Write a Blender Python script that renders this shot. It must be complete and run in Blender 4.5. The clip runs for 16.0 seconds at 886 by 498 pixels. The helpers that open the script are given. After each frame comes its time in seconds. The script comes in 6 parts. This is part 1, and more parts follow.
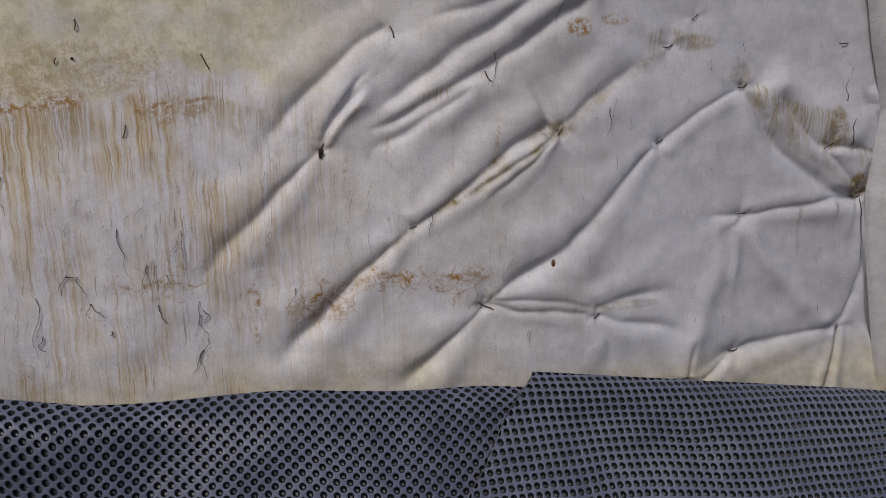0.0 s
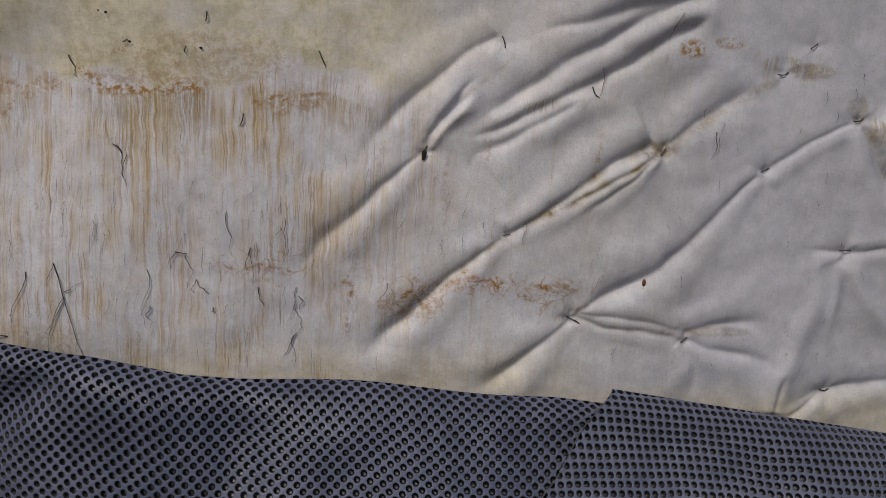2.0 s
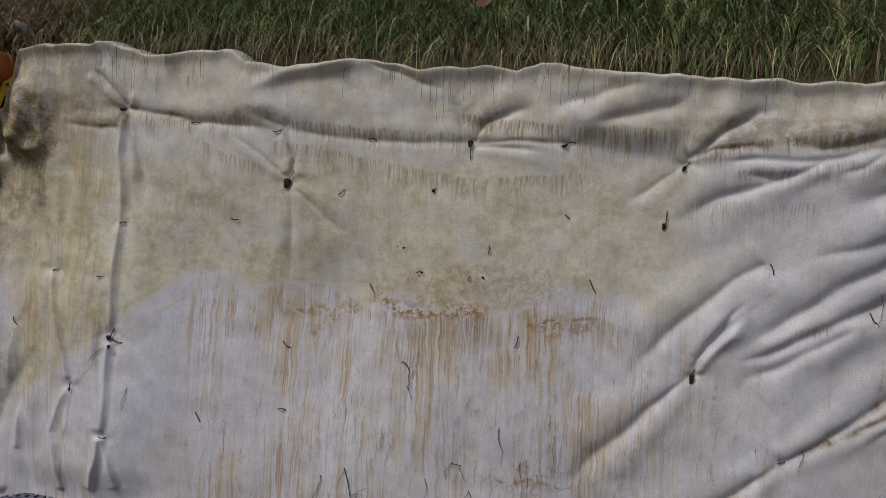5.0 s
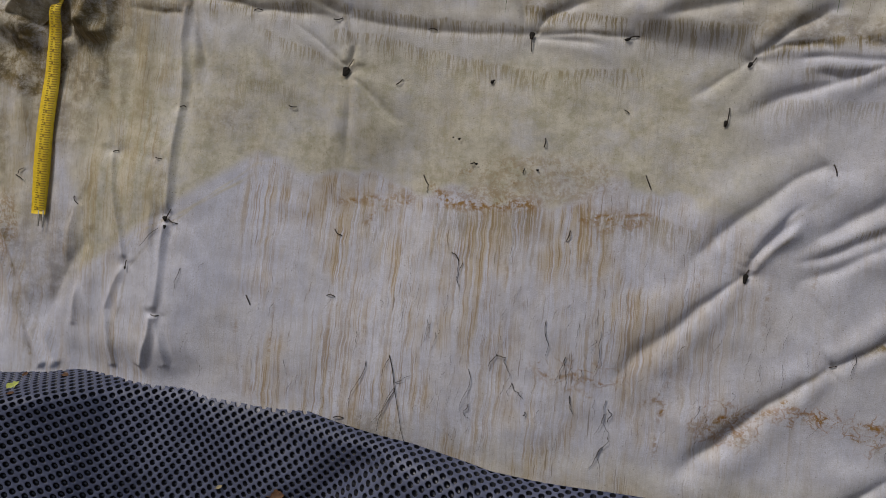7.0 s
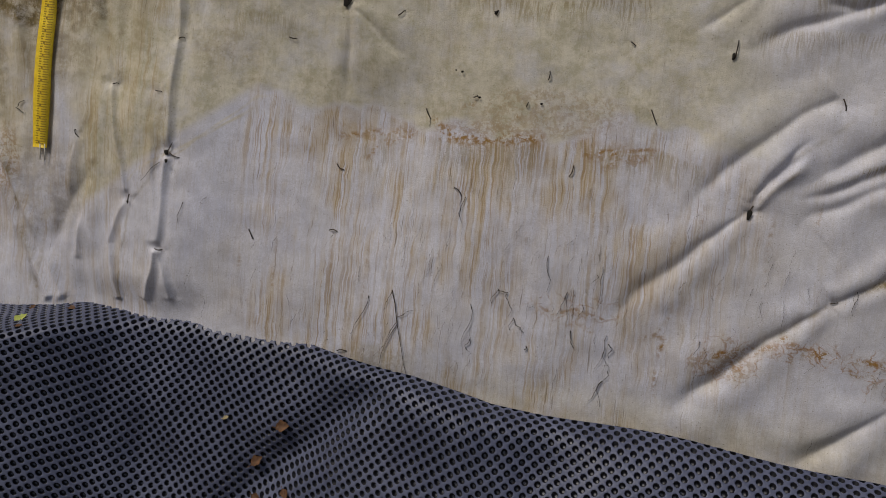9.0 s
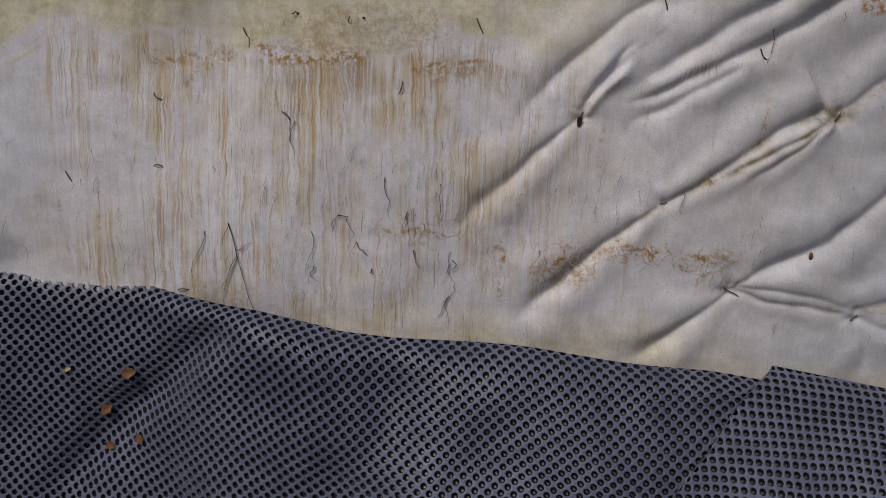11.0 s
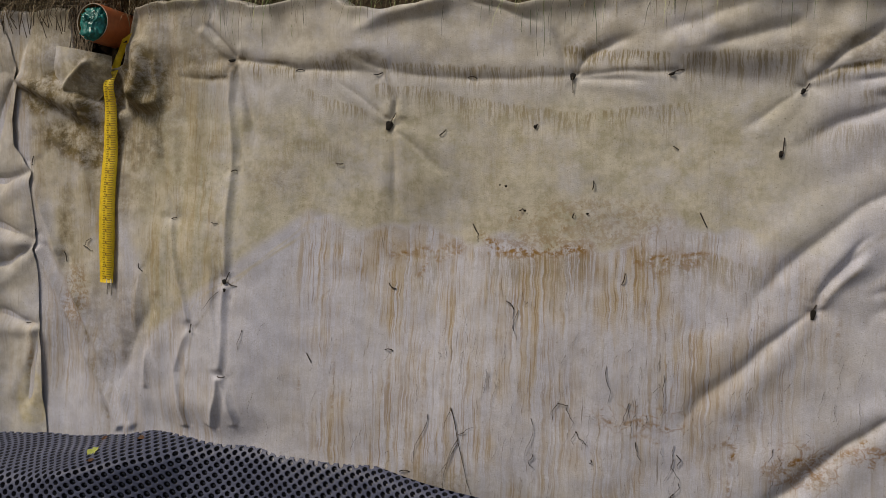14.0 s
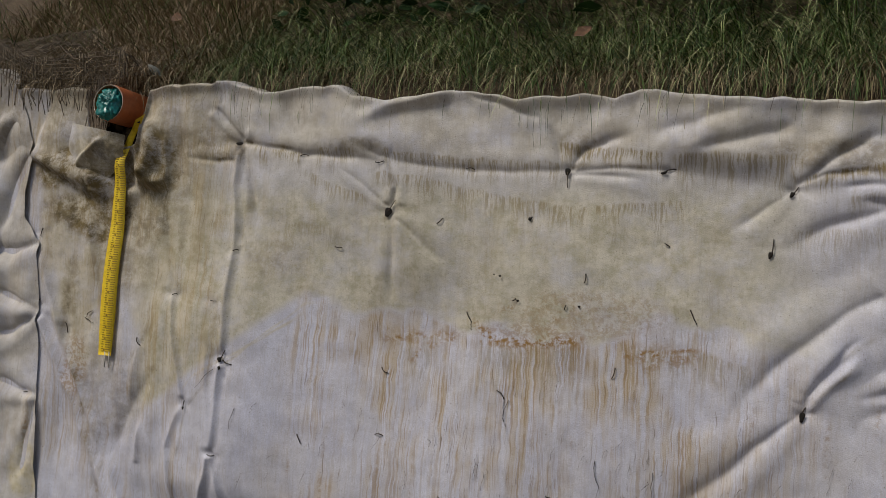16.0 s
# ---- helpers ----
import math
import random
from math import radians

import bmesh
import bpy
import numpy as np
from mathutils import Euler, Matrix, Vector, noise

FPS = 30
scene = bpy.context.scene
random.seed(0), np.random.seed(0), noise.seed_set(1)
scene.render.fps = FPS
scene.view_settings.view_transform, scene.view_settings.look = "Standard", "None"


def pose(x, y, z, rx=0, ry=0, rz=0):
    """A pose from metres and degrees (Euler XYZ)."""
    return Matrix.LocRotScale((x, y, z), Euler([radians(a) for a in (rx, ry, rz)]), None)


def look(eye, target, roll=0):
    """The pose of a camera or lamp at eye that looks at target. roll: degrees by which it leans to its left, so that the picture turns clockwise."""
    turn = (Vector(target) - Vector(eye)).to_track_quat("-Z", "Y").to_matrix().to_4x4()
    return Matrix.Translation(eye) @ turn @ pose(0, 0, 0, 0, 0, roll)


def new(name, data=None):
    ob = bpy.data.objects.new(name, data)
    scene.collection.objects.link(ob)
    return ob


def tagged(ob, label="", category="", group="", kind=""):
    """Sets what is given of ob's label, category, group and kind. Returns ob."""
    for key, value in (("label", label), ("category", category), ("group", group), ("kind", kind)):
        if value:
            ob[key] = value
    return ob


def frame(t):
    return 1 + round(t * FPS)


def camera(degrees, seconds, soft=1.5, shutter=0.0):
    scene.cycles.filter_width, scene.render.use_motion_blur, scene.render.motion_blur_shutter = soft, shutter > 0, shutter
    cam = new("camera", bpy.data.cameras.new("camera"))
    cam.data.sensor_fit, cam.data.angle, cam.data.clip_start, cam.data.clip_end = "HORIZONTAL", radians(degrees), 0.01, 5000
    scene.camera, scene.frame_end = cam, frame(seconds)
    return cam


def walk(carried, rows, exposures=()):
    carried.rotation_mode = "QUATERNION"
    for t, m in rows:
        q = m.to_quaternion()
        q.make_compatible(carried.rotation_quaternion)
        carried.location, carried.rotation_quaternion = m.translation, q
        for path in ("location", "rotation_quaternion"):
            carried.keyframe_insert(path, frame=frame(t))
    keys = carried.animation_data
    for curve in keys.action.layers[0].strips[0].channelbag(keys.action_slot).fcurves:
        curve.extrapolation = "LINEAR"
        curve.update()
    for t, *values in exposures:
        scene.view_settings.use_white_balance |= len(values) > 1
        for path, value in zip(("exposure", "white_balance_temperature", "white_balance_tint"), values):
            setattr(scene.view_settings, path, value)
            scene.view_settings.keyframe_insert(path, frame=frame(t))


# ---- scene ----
cam = camera(55.8, 16.0, soft=0.6)
PATH = [
    (0, (0.125, -1.685, 1.723), (0.526, 0.16, 1.065), 0.6),
    (0.5, (0.13, -1.711, 1.717), (0.432, 0.149, 1.049), 1.7),
    (1, (0.141, -1.69, 1.715), (0.398, 0.176, 1.042), 1.2),
    (1.5, (0.137, -1.686, 1.708), (0.372, 0.18, 1.028), 3.3),
    (2, (0.12, -1.712, 1.738), (0.304, 0.167, 1.079), 3.7),
    (2.5, (0.089, -1.746, 1.794), (0.172, 0.2, 1.34), 2.3),
    (3, (0.071, -1.768, 1.882), (-0.015, 0.21, 1.595), 0.9),
    (3.5, (0.051, -1.768, 1.933), (-0.118, 0.202, 1.635), 0.2),
    (4, (0.04, -1.771, 1.947), (-0.235, 0.188, 1.649), -0.4),
    (4.2, (0.042, -1.767, 1.957), (-0.274, 0.184, 1.657), -0.7),
    (6.3, (0.006, -1.841, 1.63), (-0.424, 0.101, 1.417), 2.9),
    (6.5, (0.014, -1.831, 1.647), (-0.429, 0.102, 1.388), 2.9),
    (7, (0.015, -1.824, 1.652), (-0.441, 0.097, 1.329), 3.3),
    (7.5, (0.031, -1.811, 1.67), (-0.439, 0.092, 1.273), 3.1),
    (8, (0.031, -1.816, 1.653), (-0.435, 0.084, 1.236), 3.3),
    (8.5, (0.028, -1.822, 1.64), (-0.433, 0.079, 1.222), 3.5),
    (9, (0.026, -1.815, 1.657), (-0.432, 0.071, 1.176), 3.4),
    (9.2, (0.018, -1.813, 1.662), (-0.458, 0.047, 1.105), 2.9),
    (11.3, (0.17, -1.68, 1.744), (0.164, 0.17, 0.985), 0.4),
    (11.5, (0.207, -1.643, 1.734), (0.49, 0.183, 0.968), 0.1),
    (12, (0.247, -1.593, 1.691), (0.749, 0.193, 0.942), -1.5),
    (12.5, (0.222, -1.567, 1.69), (0.333, 0.272, 0.91), -2.9),
    (13, (0.093, -1.673, 1.616), (-0.283, 0.193, 1.002), -1.6),
    (13.5, (0.058, -1.73, 1.784), (-0.505, 0.12, 1.273), -0.8),
    (14, (0.059, -1.777, 1.769), (-0.574, 0.091, 1.438), -1.4),
    (14.5, (0.081, -1.769, 1.783), (-0.571, 0.101, 1.499), -0.1),
    (15, (0.088, -1.768, 1.801), (-0.572, 0.098, 1.514), 0.8),
    (15.5, (0.095, -1.777, 1.814), (-0.571, 0.094, 1.574), 0.6),
    (16, (0.107, -1.782, 1.805), (-0.562, 0.097, 1.646), 0.5),
]
EXPOSURES = [
    (0, 0.13, 6950, 10), (1, 0.04, 7150, 10), (2, 0.07, 7150, 10), (2.5, 0.07, 7450, 10), (3, -0.14, 7400, 10), (3.5, -0.08, 7100, 10),
    (4, 0.00, 6900, 10), (6.5, -0.06, 6700, 10), (8, -0.10, 6800, 10), (9, -0.09, 7000, 10), (11.5, 0.07, 7050, 10), (12, 0.07, 7050, 10),
    (12.5, 0.17, 7250, 10), (13, 0.22, 7450, 10), (13.5, 0.18, 7500, 10), (14, -0.02, 7500, 10), (14.5, 0.01, 7200, 10), (16, 0.04, 6800, 10),
]
walk(cam, [(t, look(eye, target, roll)) for t, eye, target, roll in PATH], EXPOSURES)
LEAN = radians(8)          # the wall leans back
BASE = 1.3                 # height of the wall's own zero line


def P(u, v, d=0.0):
    """World place of a point of the wall: u along it, v up it, d out of it."""
    return Vector((u, v * math.sin(LEAN) - d * math.cos(LEAN), BASE + v * math.cos(LEAN) + d * math.sin(LEAN)))


def P_all(u, v, d):
    c, s = math.cos(LEAN), math.sin(LEAN)
    return np.stack([u, v * s - d * c, BASE + v * c + d * s], -1)


# ---- light ----
world = bpy.data.worlds.new("sky")
scene.world = world
world.use_nodes = True
wn = world.node_tree.nodes
sky = wn.new("ShaderNodeTexSky")
sky.sky_type, sky.sun_disc = "NISHITA", False
sky.sun_elevation, sky.sun_rotation = radians(56), radians(226)
sky.dust_density, sky.air_density = 3.0, 1.0
world.node_tree.links.new(sky.outputs[0], wn["Background"].inputs[0])
wn["Background"].inputs[1].default_value = 0.074
sun = new("sun", bpy.data.lights.new("sun", "SUN"))
sun.data.energy, sun.data.angle, sun.data.color = 1.85, radians(16), (1.0, 0.975, 0.93)
sun.matrix_world = look((-2.3, -2.2, 6.1), (0, 0, 1.3))


# ---- materials ----
class Mat:
    """A node material under way."""

    def __init__(self, name, rough=0.7, metal=0.0, spec=0.5):
        self.m = bpy.data.materials.new(name)
        self.m.use_nodes = True
        self.n, self.l = self.m.node_tree.nodes, self.m.node_tree.links
        self.b = self.n["Principled BSDF"]
        self.b.inputs["Roughness"].default_value = rough
        self.b.inputs["Metallic"].default_value = metal
        self.b.inputs["Specular IOR Level"].default_value = spec

    def put(self, socket, value):
        if hasattr(value, "is_output"):
            self.l.new(value, socket)
        elif isinstance(value, tuple):
            socket.default_value = (*value, 1.0)[: len(socket.default_value)]
        else:
            socket.default_value = value

    def coord(self, kind="Object", scale=(1, 1, 1)):
        c, m = self.n.new("ShaderNodeTexCoord"), self.n.new("ShaderNodeMapping")
        self.l.new(c.outputs[kind], m.inputs[0])
        m.inputs["Scale"].default_value = scale
        return m.outputs[0]

    def scaled(self, vec, scale):
        m = self.n.new("ShaderNodeMapping")
        self.l.new(vec, m.inputs[0])
        m.inputs["Scale"].default_value = scale
        return m.outputs[0]

    def noise(self, vec, scale, detail=4.0, rough=0.55, distort=0.0):
        t = self.n.new("ShaderNodeTexNoise")
        self.l.new(vec, t.inputs["Vector"])
        t.inputs["Scale"].default_value, t.inputs["Detail"].default_value = scale, detail
        t.inputs["Roughness"].default_value, t.inputs["Distortion"].default_value = rough, distort
        return t.outputs[0]

    def ramp(self, fac, low, high, a=0.0, b=1.0):
        r = self.n.new("ShaderNodeMapRange")
        r.interpolation_type = "SMOOTHSTEP"
        self.put(r.inputs[0], fac)
        for i, x in enumerate((low, high, a, b)):
            r.inputs[i + 1].default_value = x
        return r.outputs[0]

    def math(self, op, a, b=0.0):
        m = self.n.new("ShaderNodeMath")
        m.operation, m.use_clamp = op, op in ("MULTIPLY", "ADD")
        self.put(m.inputs[0], a), self.put(m.inputs[1], b)
        return m.outputs[0]

    def mix(self, fac, a, b, blend="MIX"):
        m = self.n.new("ShaderNodeMix")
        m.data_type, m.blend_type = "RGBA", blend
        self.put(m.inputs["Factor"], fac), self.put(m.inputs[6], a), self.put(m.inputs[7], b)
        return m.outputs[2]

    def attr(self, name):
        a = self.n.new("ShaderNodeAttribute")
        a.attribute_name = name
        return a.outputs["Fac"]

    def island(self):
        return self.n.new("ShaderNodeNewGeometry").outputs["Random Per Island"]

    def bump(self, height, strength, dist=0.002):
        k = self.n.new("ShaderNodeBump")
        k.inputs["Strength"].default_value, k.inputs["Distance"].default_value = strength, dist
        self.put(k.inputs["Height"], height)
        self.l.new(k.outputs[0], self.b.inputs["Normal"])

    def colour(self, c):
        self.put(self.b.inputs["Base Color"], c)
        return self


def tarp_material():
    k = Mat("weathered_white_fabric", 0.62, spec=0.35)
    uv = k.coord("UV")
    warp = k.n.new("ShaderNodeTexNoise")
    k.l.new(k.coord("UV", (16, 20, 1)), warp.inputs["Vector"])
    warp.inputs["Scale"].default_value, warp.inputs["Detail"].default_value = 1.0, 4.0
    bent = k.mix(0.016, uv, warp.outputs[1])
    run, run2, wander = k.scaled(bent, (85, 3.2, 1)), k.scaled(bent, (230, 9, 1)), k.scaled(bent, (165, 4.0, 1))
    fine = k.noise(uv, 420, 3)
    mid = k.noise(uv, 26, 5, 0.62)
    big = k.noise(uv, 5, 5, 0.6)
    base = k.mix(k.ramp(mid, 0.3, 0.7), (0.53, 0.54, 0.655), (0.66, 0.67, 0.78))
    base = k.mix(k.math("MULTIPLY", k.ramp(big, 0.42, 0.7), 0.22), base, (0.55, 0.50, 0.42))
    # grey layer: duller base tone, paints in the shading of the right part
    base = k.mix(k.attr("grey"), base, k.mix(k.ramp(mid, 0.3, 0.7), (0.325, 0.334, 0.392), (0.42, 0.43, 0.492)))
    grain = k.noise(uv, 170, 4, 0.7)
    base = k.mix(k.ramp(grain, 0.42, 0.66, 0.0, 0.20), base, (0.30, 0.29, 0.29))
    base = k.mix(k.ramp(fine, 0.38, 0.62, 0.0, 0.34), base, (0.33, 0.33, 0.35))
    # soft tan wash
    tan = k.math("MULTIPLY", k.attr("tan"), k.ramp(k.noise(uv, 9, 6, 0.65), 0.28, 0.58, 0.35, 1.0))
    base = k.mix(tan, base, k.mix(k.ramp(mid, 0.35, 0.65), (0.47, 0.395, 0.205), (0.64, 0.57, 0.39)))
    # algae grey-green mottling
    alg = k.math("MULTIPLY", k.attr("algae"), k.ramp(k.noise(uv, 7, 8, 0.72), 0.34, 0.58, 0.42, 1.0))
    base = k.mix(alg, base, k.mix(k.ramp(k.noise(uv, 24, 8, 0.75), 0.36, 0.64), (0.38, 0.345, 0.22), (0.60, 0.555, 0.435)))
    # long runs of drip stains: broad pale ones and narrow brown ones
    area = k.ramp(k.noise(k.coord("UV", (7, 4, 1)), 1.0, 4, 0.6), 0.39, 0.64, 0.12, 1.0)
    wide = k.math("MULTIPLY", k.ramp(k.noise(run, 0.6, 4, 0.6, 0.5), 0.43, 0.57), area)
    base = k.mix(k.math("MULTIPLY", k.math("MULTIPLY", wide, k.attr("drip")), 0.62), base, k.mix(mid, (0.37, 0.245, 0.09), (0.49, 0.38, 0.19)))
    narrow = k.math("MULTIPLY", k.ramp(k.noise(wander, 1.0, 5, 0.65, 0.8), 0.520, 0.575), area)
    base = k.mix(k.math("MULTIPLY", k.math("MULTIPLY", narrow, k.attr("drip")), 0.72), base, k.mix(mid, (0.23, 0.125, 0.03), (0.37, 0.25, 0.10)))
    # dark thin root traces
    thin = k.ramp(k.noise(run2, 1.0, 2, 0.5, 0.2), 0.66, 0.72)
    base = k.mix(k.math("MULTIPLY", k.math("MULTIPLY", thin, k.attr("drip")), 0.7), base, (0.15, 0.11, 0.06))
    # short combed drips below the tucks
    comb = k.ramp(k.noise(k.scaled(bent, (190, 12, 1)), 1.0, 5, 0.7, 0.5), 0.46, 0.56)
    base = k.mix(k.math("MULTIPLY", k.math("MULTIPLY", comb, k.attr("comb")), 0.9), base, k.mix(mid, (0.16, 0.115, 0.040), (0.33, 0.255, 0.11)))
    # rust
    rust = k.math("MULTIPLY", k.attr("rust"), k.ramp(k.noise(bent, 75, 7, 0.78), 0.450, 0.555))
    base = k.mix(rust, base, k.mix(mid, (0.19, 0.090, 0.016), (0.34, 0.20, 0.055)))
    crk = k.n.new("ShaderNodeTexVoronoi")
    crk.feature = "DISTANCE_TO_EDGE"
    crk.inputs["Scale"].default_value = 34
    wob = k.mix(0.06, uv, warp.outputs[1])
    k.l.new(wob, crk.inputs["Vector"])
    web = k.math("MULTIPLY", k.ramp(crk.outputs["Distance"], 0.0, 0.085, 1.0, 0.0), k.attr("web"))
    web = k.math("MULTIPLY", web, k.ramp(k.noise(uv, 38, 5, 0.7), 0.42, 0.58, 0.15, 1.0))
    base = k.mix(web, base, (0.27, 0.12, 0.018))
    # dirt, and shade of folds put in with the same brown
    dirt_and_shade = k.math("MULTIPLY", k.attr("dirt_and_shade"), k.ramp(k.noise(bent, 30, 8, 0.78), 0.38, 0.58, 0.22, 1.0))
    base = k.mix(dirt_and_shade, base, k.mix(k.ramp(mid, 0.3, 0.7), (0.085, 0.060, 0.020), (0.24, 0.175, 0.070)))
    # specks
    speck = k.ramp(k.noise(uv, 230, 2), 0.66, 0.71)
    base = k.mix(k.math("MULTIPLY", speck, 0.6), base, (0.16, 0.14, 0.10))
    base = k.mix(k.ramp(k.noise(k.scaled(bent, (260, 16, 1)), 1.0, 4, 0.7), 0.52, 0.66, 0.0, 0.22), base, (0.30, 0.25, 0.17))
    k.colour(base)
    h = k.math("ADD", k.math("MULTIPLY", fine, 0.35), k.math("MULTIPLY", mid, 0.6))
    k.bump(h, 0.85, 0.0022)
    return k.m


def noisy(name, a, b, scale, rough=0.8, bump=0.4, dist=0.003, spec=0.3, metal=0.0):
    k = Mat(name, rough, metal, spec)
    o = k.coord("Object")
    n1, n2 = k.noise(o, scale, 6, 0.65), k.noise(o, scale * 7, 4)
    c = k.mix(k.ramp(n1, 0.3, 0.7), a, b)
    c = k.mix(k.ramp(n2, 0.35, 0.75, 0.0, 0.35), c, tuple(x * 0.5 for x in a))
    k.colour(c)
    if bump:
        k.bump(k.math("ADD", k.math("MULTIPLY", n1, 0.6), k.math("MULTIPLY", n2, 0.4)), bump, dist)
    return k.m


def blades(name, colours, rough=0.6):
    k = Mat(name, rough, spec=0.25)
    r = k.n.new("ShaderNodeValToRGB")
    k.l.new(k.island(), r.inputs[0])
    e = r.color_ramp.elements
    while len(e) < len(colours):
        e.new(0.5)
    for i, c in enumerate(colours):
        e[i].position, e[i].color = i / (len(colours) - 1), (*c, 1)
    k.colour(k.mix(k.ramp(k.noise(k.coord("Object"), 30, 3), 0.3, 0.7, 0.0, 0.5), r.outputs[0], tuple(x * 0.45 for x in colours[0])))
    k.b.inputs["Transmission Weight"].default_value = 0.0
    return k.m


M_TARP = tarp_material()
M_SOIL = noisy("brown_soil", (0.055, 0.036, 0.020), (0.12, 0.085, 0.05), 9, 0.95, 0.9, 0.02)
# Darker copy of the mat rubber: the hanging mat's shade as colour.
M_MATSHADE = noisy("shaded_rubber", (0.022, 0.023, 0.030), (0.040, 0.041, 0.052), 6, 0.4, 0.1, 0.001)
M_MAT = noisy("dark_rubber", (0.062, 0.072, 0.122), (0.104, 0.116, 0.180), 6, 0.5, 0.15, 0.001, 0.35)
M_MATNEW = noisy("rubber_of_second_mat", (0.072, 0.082, 0.133), (0.115, 0.128, 0.188), 6, 0.45, 0.15, 0.001, 0.5)
# Near-black cup walls: the shade inside the cups is put into the colour.
M_CUP = noisy("shaded_cup_wall", (0.003, 0.003, 0.006), (0.007, 0.007, 0.012), 14, 0.42, 0.1, 0.001, 0.5)
# Paler rubber: the light on the cup floors is put into the colour.
M_FLOORCUP = noisy("pale_cup_floor", (0.045, 0.047, 0.062), (0.15, 0.155, 0.18), 40, 0.5, 0.2, 0.001, 0.5)
M_WIRE = noisy("rusty_wire", (0.030, 0.024, 0.020), (0.085, 0.06, 0.045), 60, 0.55, 0.3, 0.001, 0.5, 0.6)
M_BLACK = noisy("blackened_hole", (0.012, 0.010, 0.008), (0.03, 0.025, 0.02), 60, 0.9, 0.2, 0.001)
M_ROOT = blades("dead_root", ((0.018, 0.013, 0.009), (0.040, 0.028, 0.018), (0.07, 0.048, 0.03)), 0.9)
M_GREEN = blades("green_blades", ((0.006, 0.020, 0.004), (0.032, 0.080, 0.014), (0.14, 0.23, 0.055), (0.62, 0.62, 0.32)))
M_STRAW = blades("straw_blades", ((0.040, 0.025, 0.013), (0.12, 0.088, 0.044), (0.48, 0.40, 0.22), (0.09, 0.048, 0.026)), 0.7)
M_WITHER = blades("withered_blades", ((0.16, 0.112, 0.066), (0.31, 0.235, 0.14), (0.50, 0.41, 0.27)), 0.85)
M_LEAFY = blades("dark_leaves", ((0.012, 0.030, 0.009), (0.022, 0.055, 0.015), (0.040, 0.085, 0.025)), 0.5)
M_ORANGE = noisy("orange_plastic", (0.44, 0.115, 0.035), (0.52, 0.15, 0.05), 12, 0.45, 0.1, 0.001, 0.5)
M_RIM = noisy("worn_pipe_edge", (0.45, 0.36, 0.28), (0.58, 0.49, 0.40), 40, 0.6, 0.2, 0.001)
M_BAG = noisy("green_film", (0.0, 0.12, 0.105), (0.005, 0.24, 0.21), 22, 0.28, 0.3, 0.004, 0.6)
M_TAPE = noisy("yellow_band", (0.74, 0.50, 0.015), (0.85, 0.62, 0.035), 18, 0.5, 0.1, 0.001, 0.4)
M_INK = noisy("faded_ink", (0.26, 0.17, 0.02), (0.42, 0.28, 0.03), 50, 0.6, 0.0)
M_WHITE = noisy("pale_cord", (0.5, 0.48, 0.42), (0.62, 0.6, 0.52), 50, 0.7, 0.1)
M_JUTE = noisy("jute", (0.095, 0.072, 0.050), (0.21, 0.17, 0.12), 40, 0.9, 0.5, 0.002)
M_PEBBLE = noisy("grey_stone", (0.12, 0.125, 0.11), (0.24, 0.24, 0.215), 50, 0.85, 0.5, 0.003)
M_DEADLEAF = noisy("dead_leaf", (0.065, 0.030, 0.014), (0.16, 0.078, 0.034), 60, 0.7, 0.4, 0.002)
M_FRESHLEAF = noisy("yellow_green_leaf", (0.30, 0.36, 0.07), (0.46, 0.48, 0.13), 40, 0.5, 0.2, 0.001)


# ---- mesh helpers ----
def mesh_of(name, verts, faces, materials, smooth=True):
    me = bpy.data.meshes.new(name)
    me.from_pydata([tuple(map(float, v)) for v in verts], [], faces)
    for m in materials if isinstance(materials, (list, tuple)) else [materials]:
        me.materials.append(m)
    if smooth:
        me.polygons.foreach_set("use_smooth", [True] * len(me.polygons))
    me.update()
    return me


def quads_mesh(name, verts, quads, material, smooth=True):
    """A mesh of quads from arrays."""
    me = bpy.data.meshes.new(name)
    quads = np.asarray(quads, np.int32)
    me.vertices.add(len(verts)), me.loops.add(quads.size), me.polygons.add(len(quads))
    me.vertices.foreach_set("co", np.asarray(verts, np.float32).ravel())
    me.loops.foreach_set("vertex_index", quads.ravel())
    me.polygons.foreach_set("loop_start", np.arange(0, quads.size, 4, dtype=np.int32))
    me.polygons.foreach_set("use_smooth", np.full(len(quads), smooth))
    for m in material if isinstance(material, (list, tuple)) else [material]:
        me.materials.append(m)
    me.update(calc_edges=True)
    return me


def grid_quads(nu, nv):
    i, j = np.meshgrid(np.arange(nu - 1), np.arange(nv - 1), indexing="ij")
    a = (i * nv + j).ravel()
    return np.stack([a, a + nv, a + nv + 1, a + 1], -1)


def part(name, mesh, parent, label=""):
    ob = new(name, mesh)
    ob.parent = parent
    if label:
        tagged(ob, label)
    return ob


def tube(points, radii, sides=5):
    """Verts and faces of a tapered tube along points."""
    points = [Vector(p) for p in points]
    verts, faces = [], []
    for i, p in enumerate(points):
        way = (points[min(i + 1, len(points) - 1)] - points[max(i - 1, 0)]).normalized()
        a = way.orthogonal().normalized()
        b = way.cross(a)
        r = radii[i] if isinstance(radii, (list, tuple)) else radii
        for k in range(sides):
            w = 2 * math.pi * k / sides
            verts.append(p + r * (math.cos(w) * a + math.sin(w) * b))
    for i in range(len(points) - 1):
        for k in range(sides):
            n = (k + 1) % sides
            faces.append((i * sides + k, i * sides + n, (i + 1) * sides + n, (i + 1) * sides + k))
    faces += [tuple(range(sides))[::-1], tuple(range((len(points) - 1) * sides, len(points) * sides))]
    return verts, faces


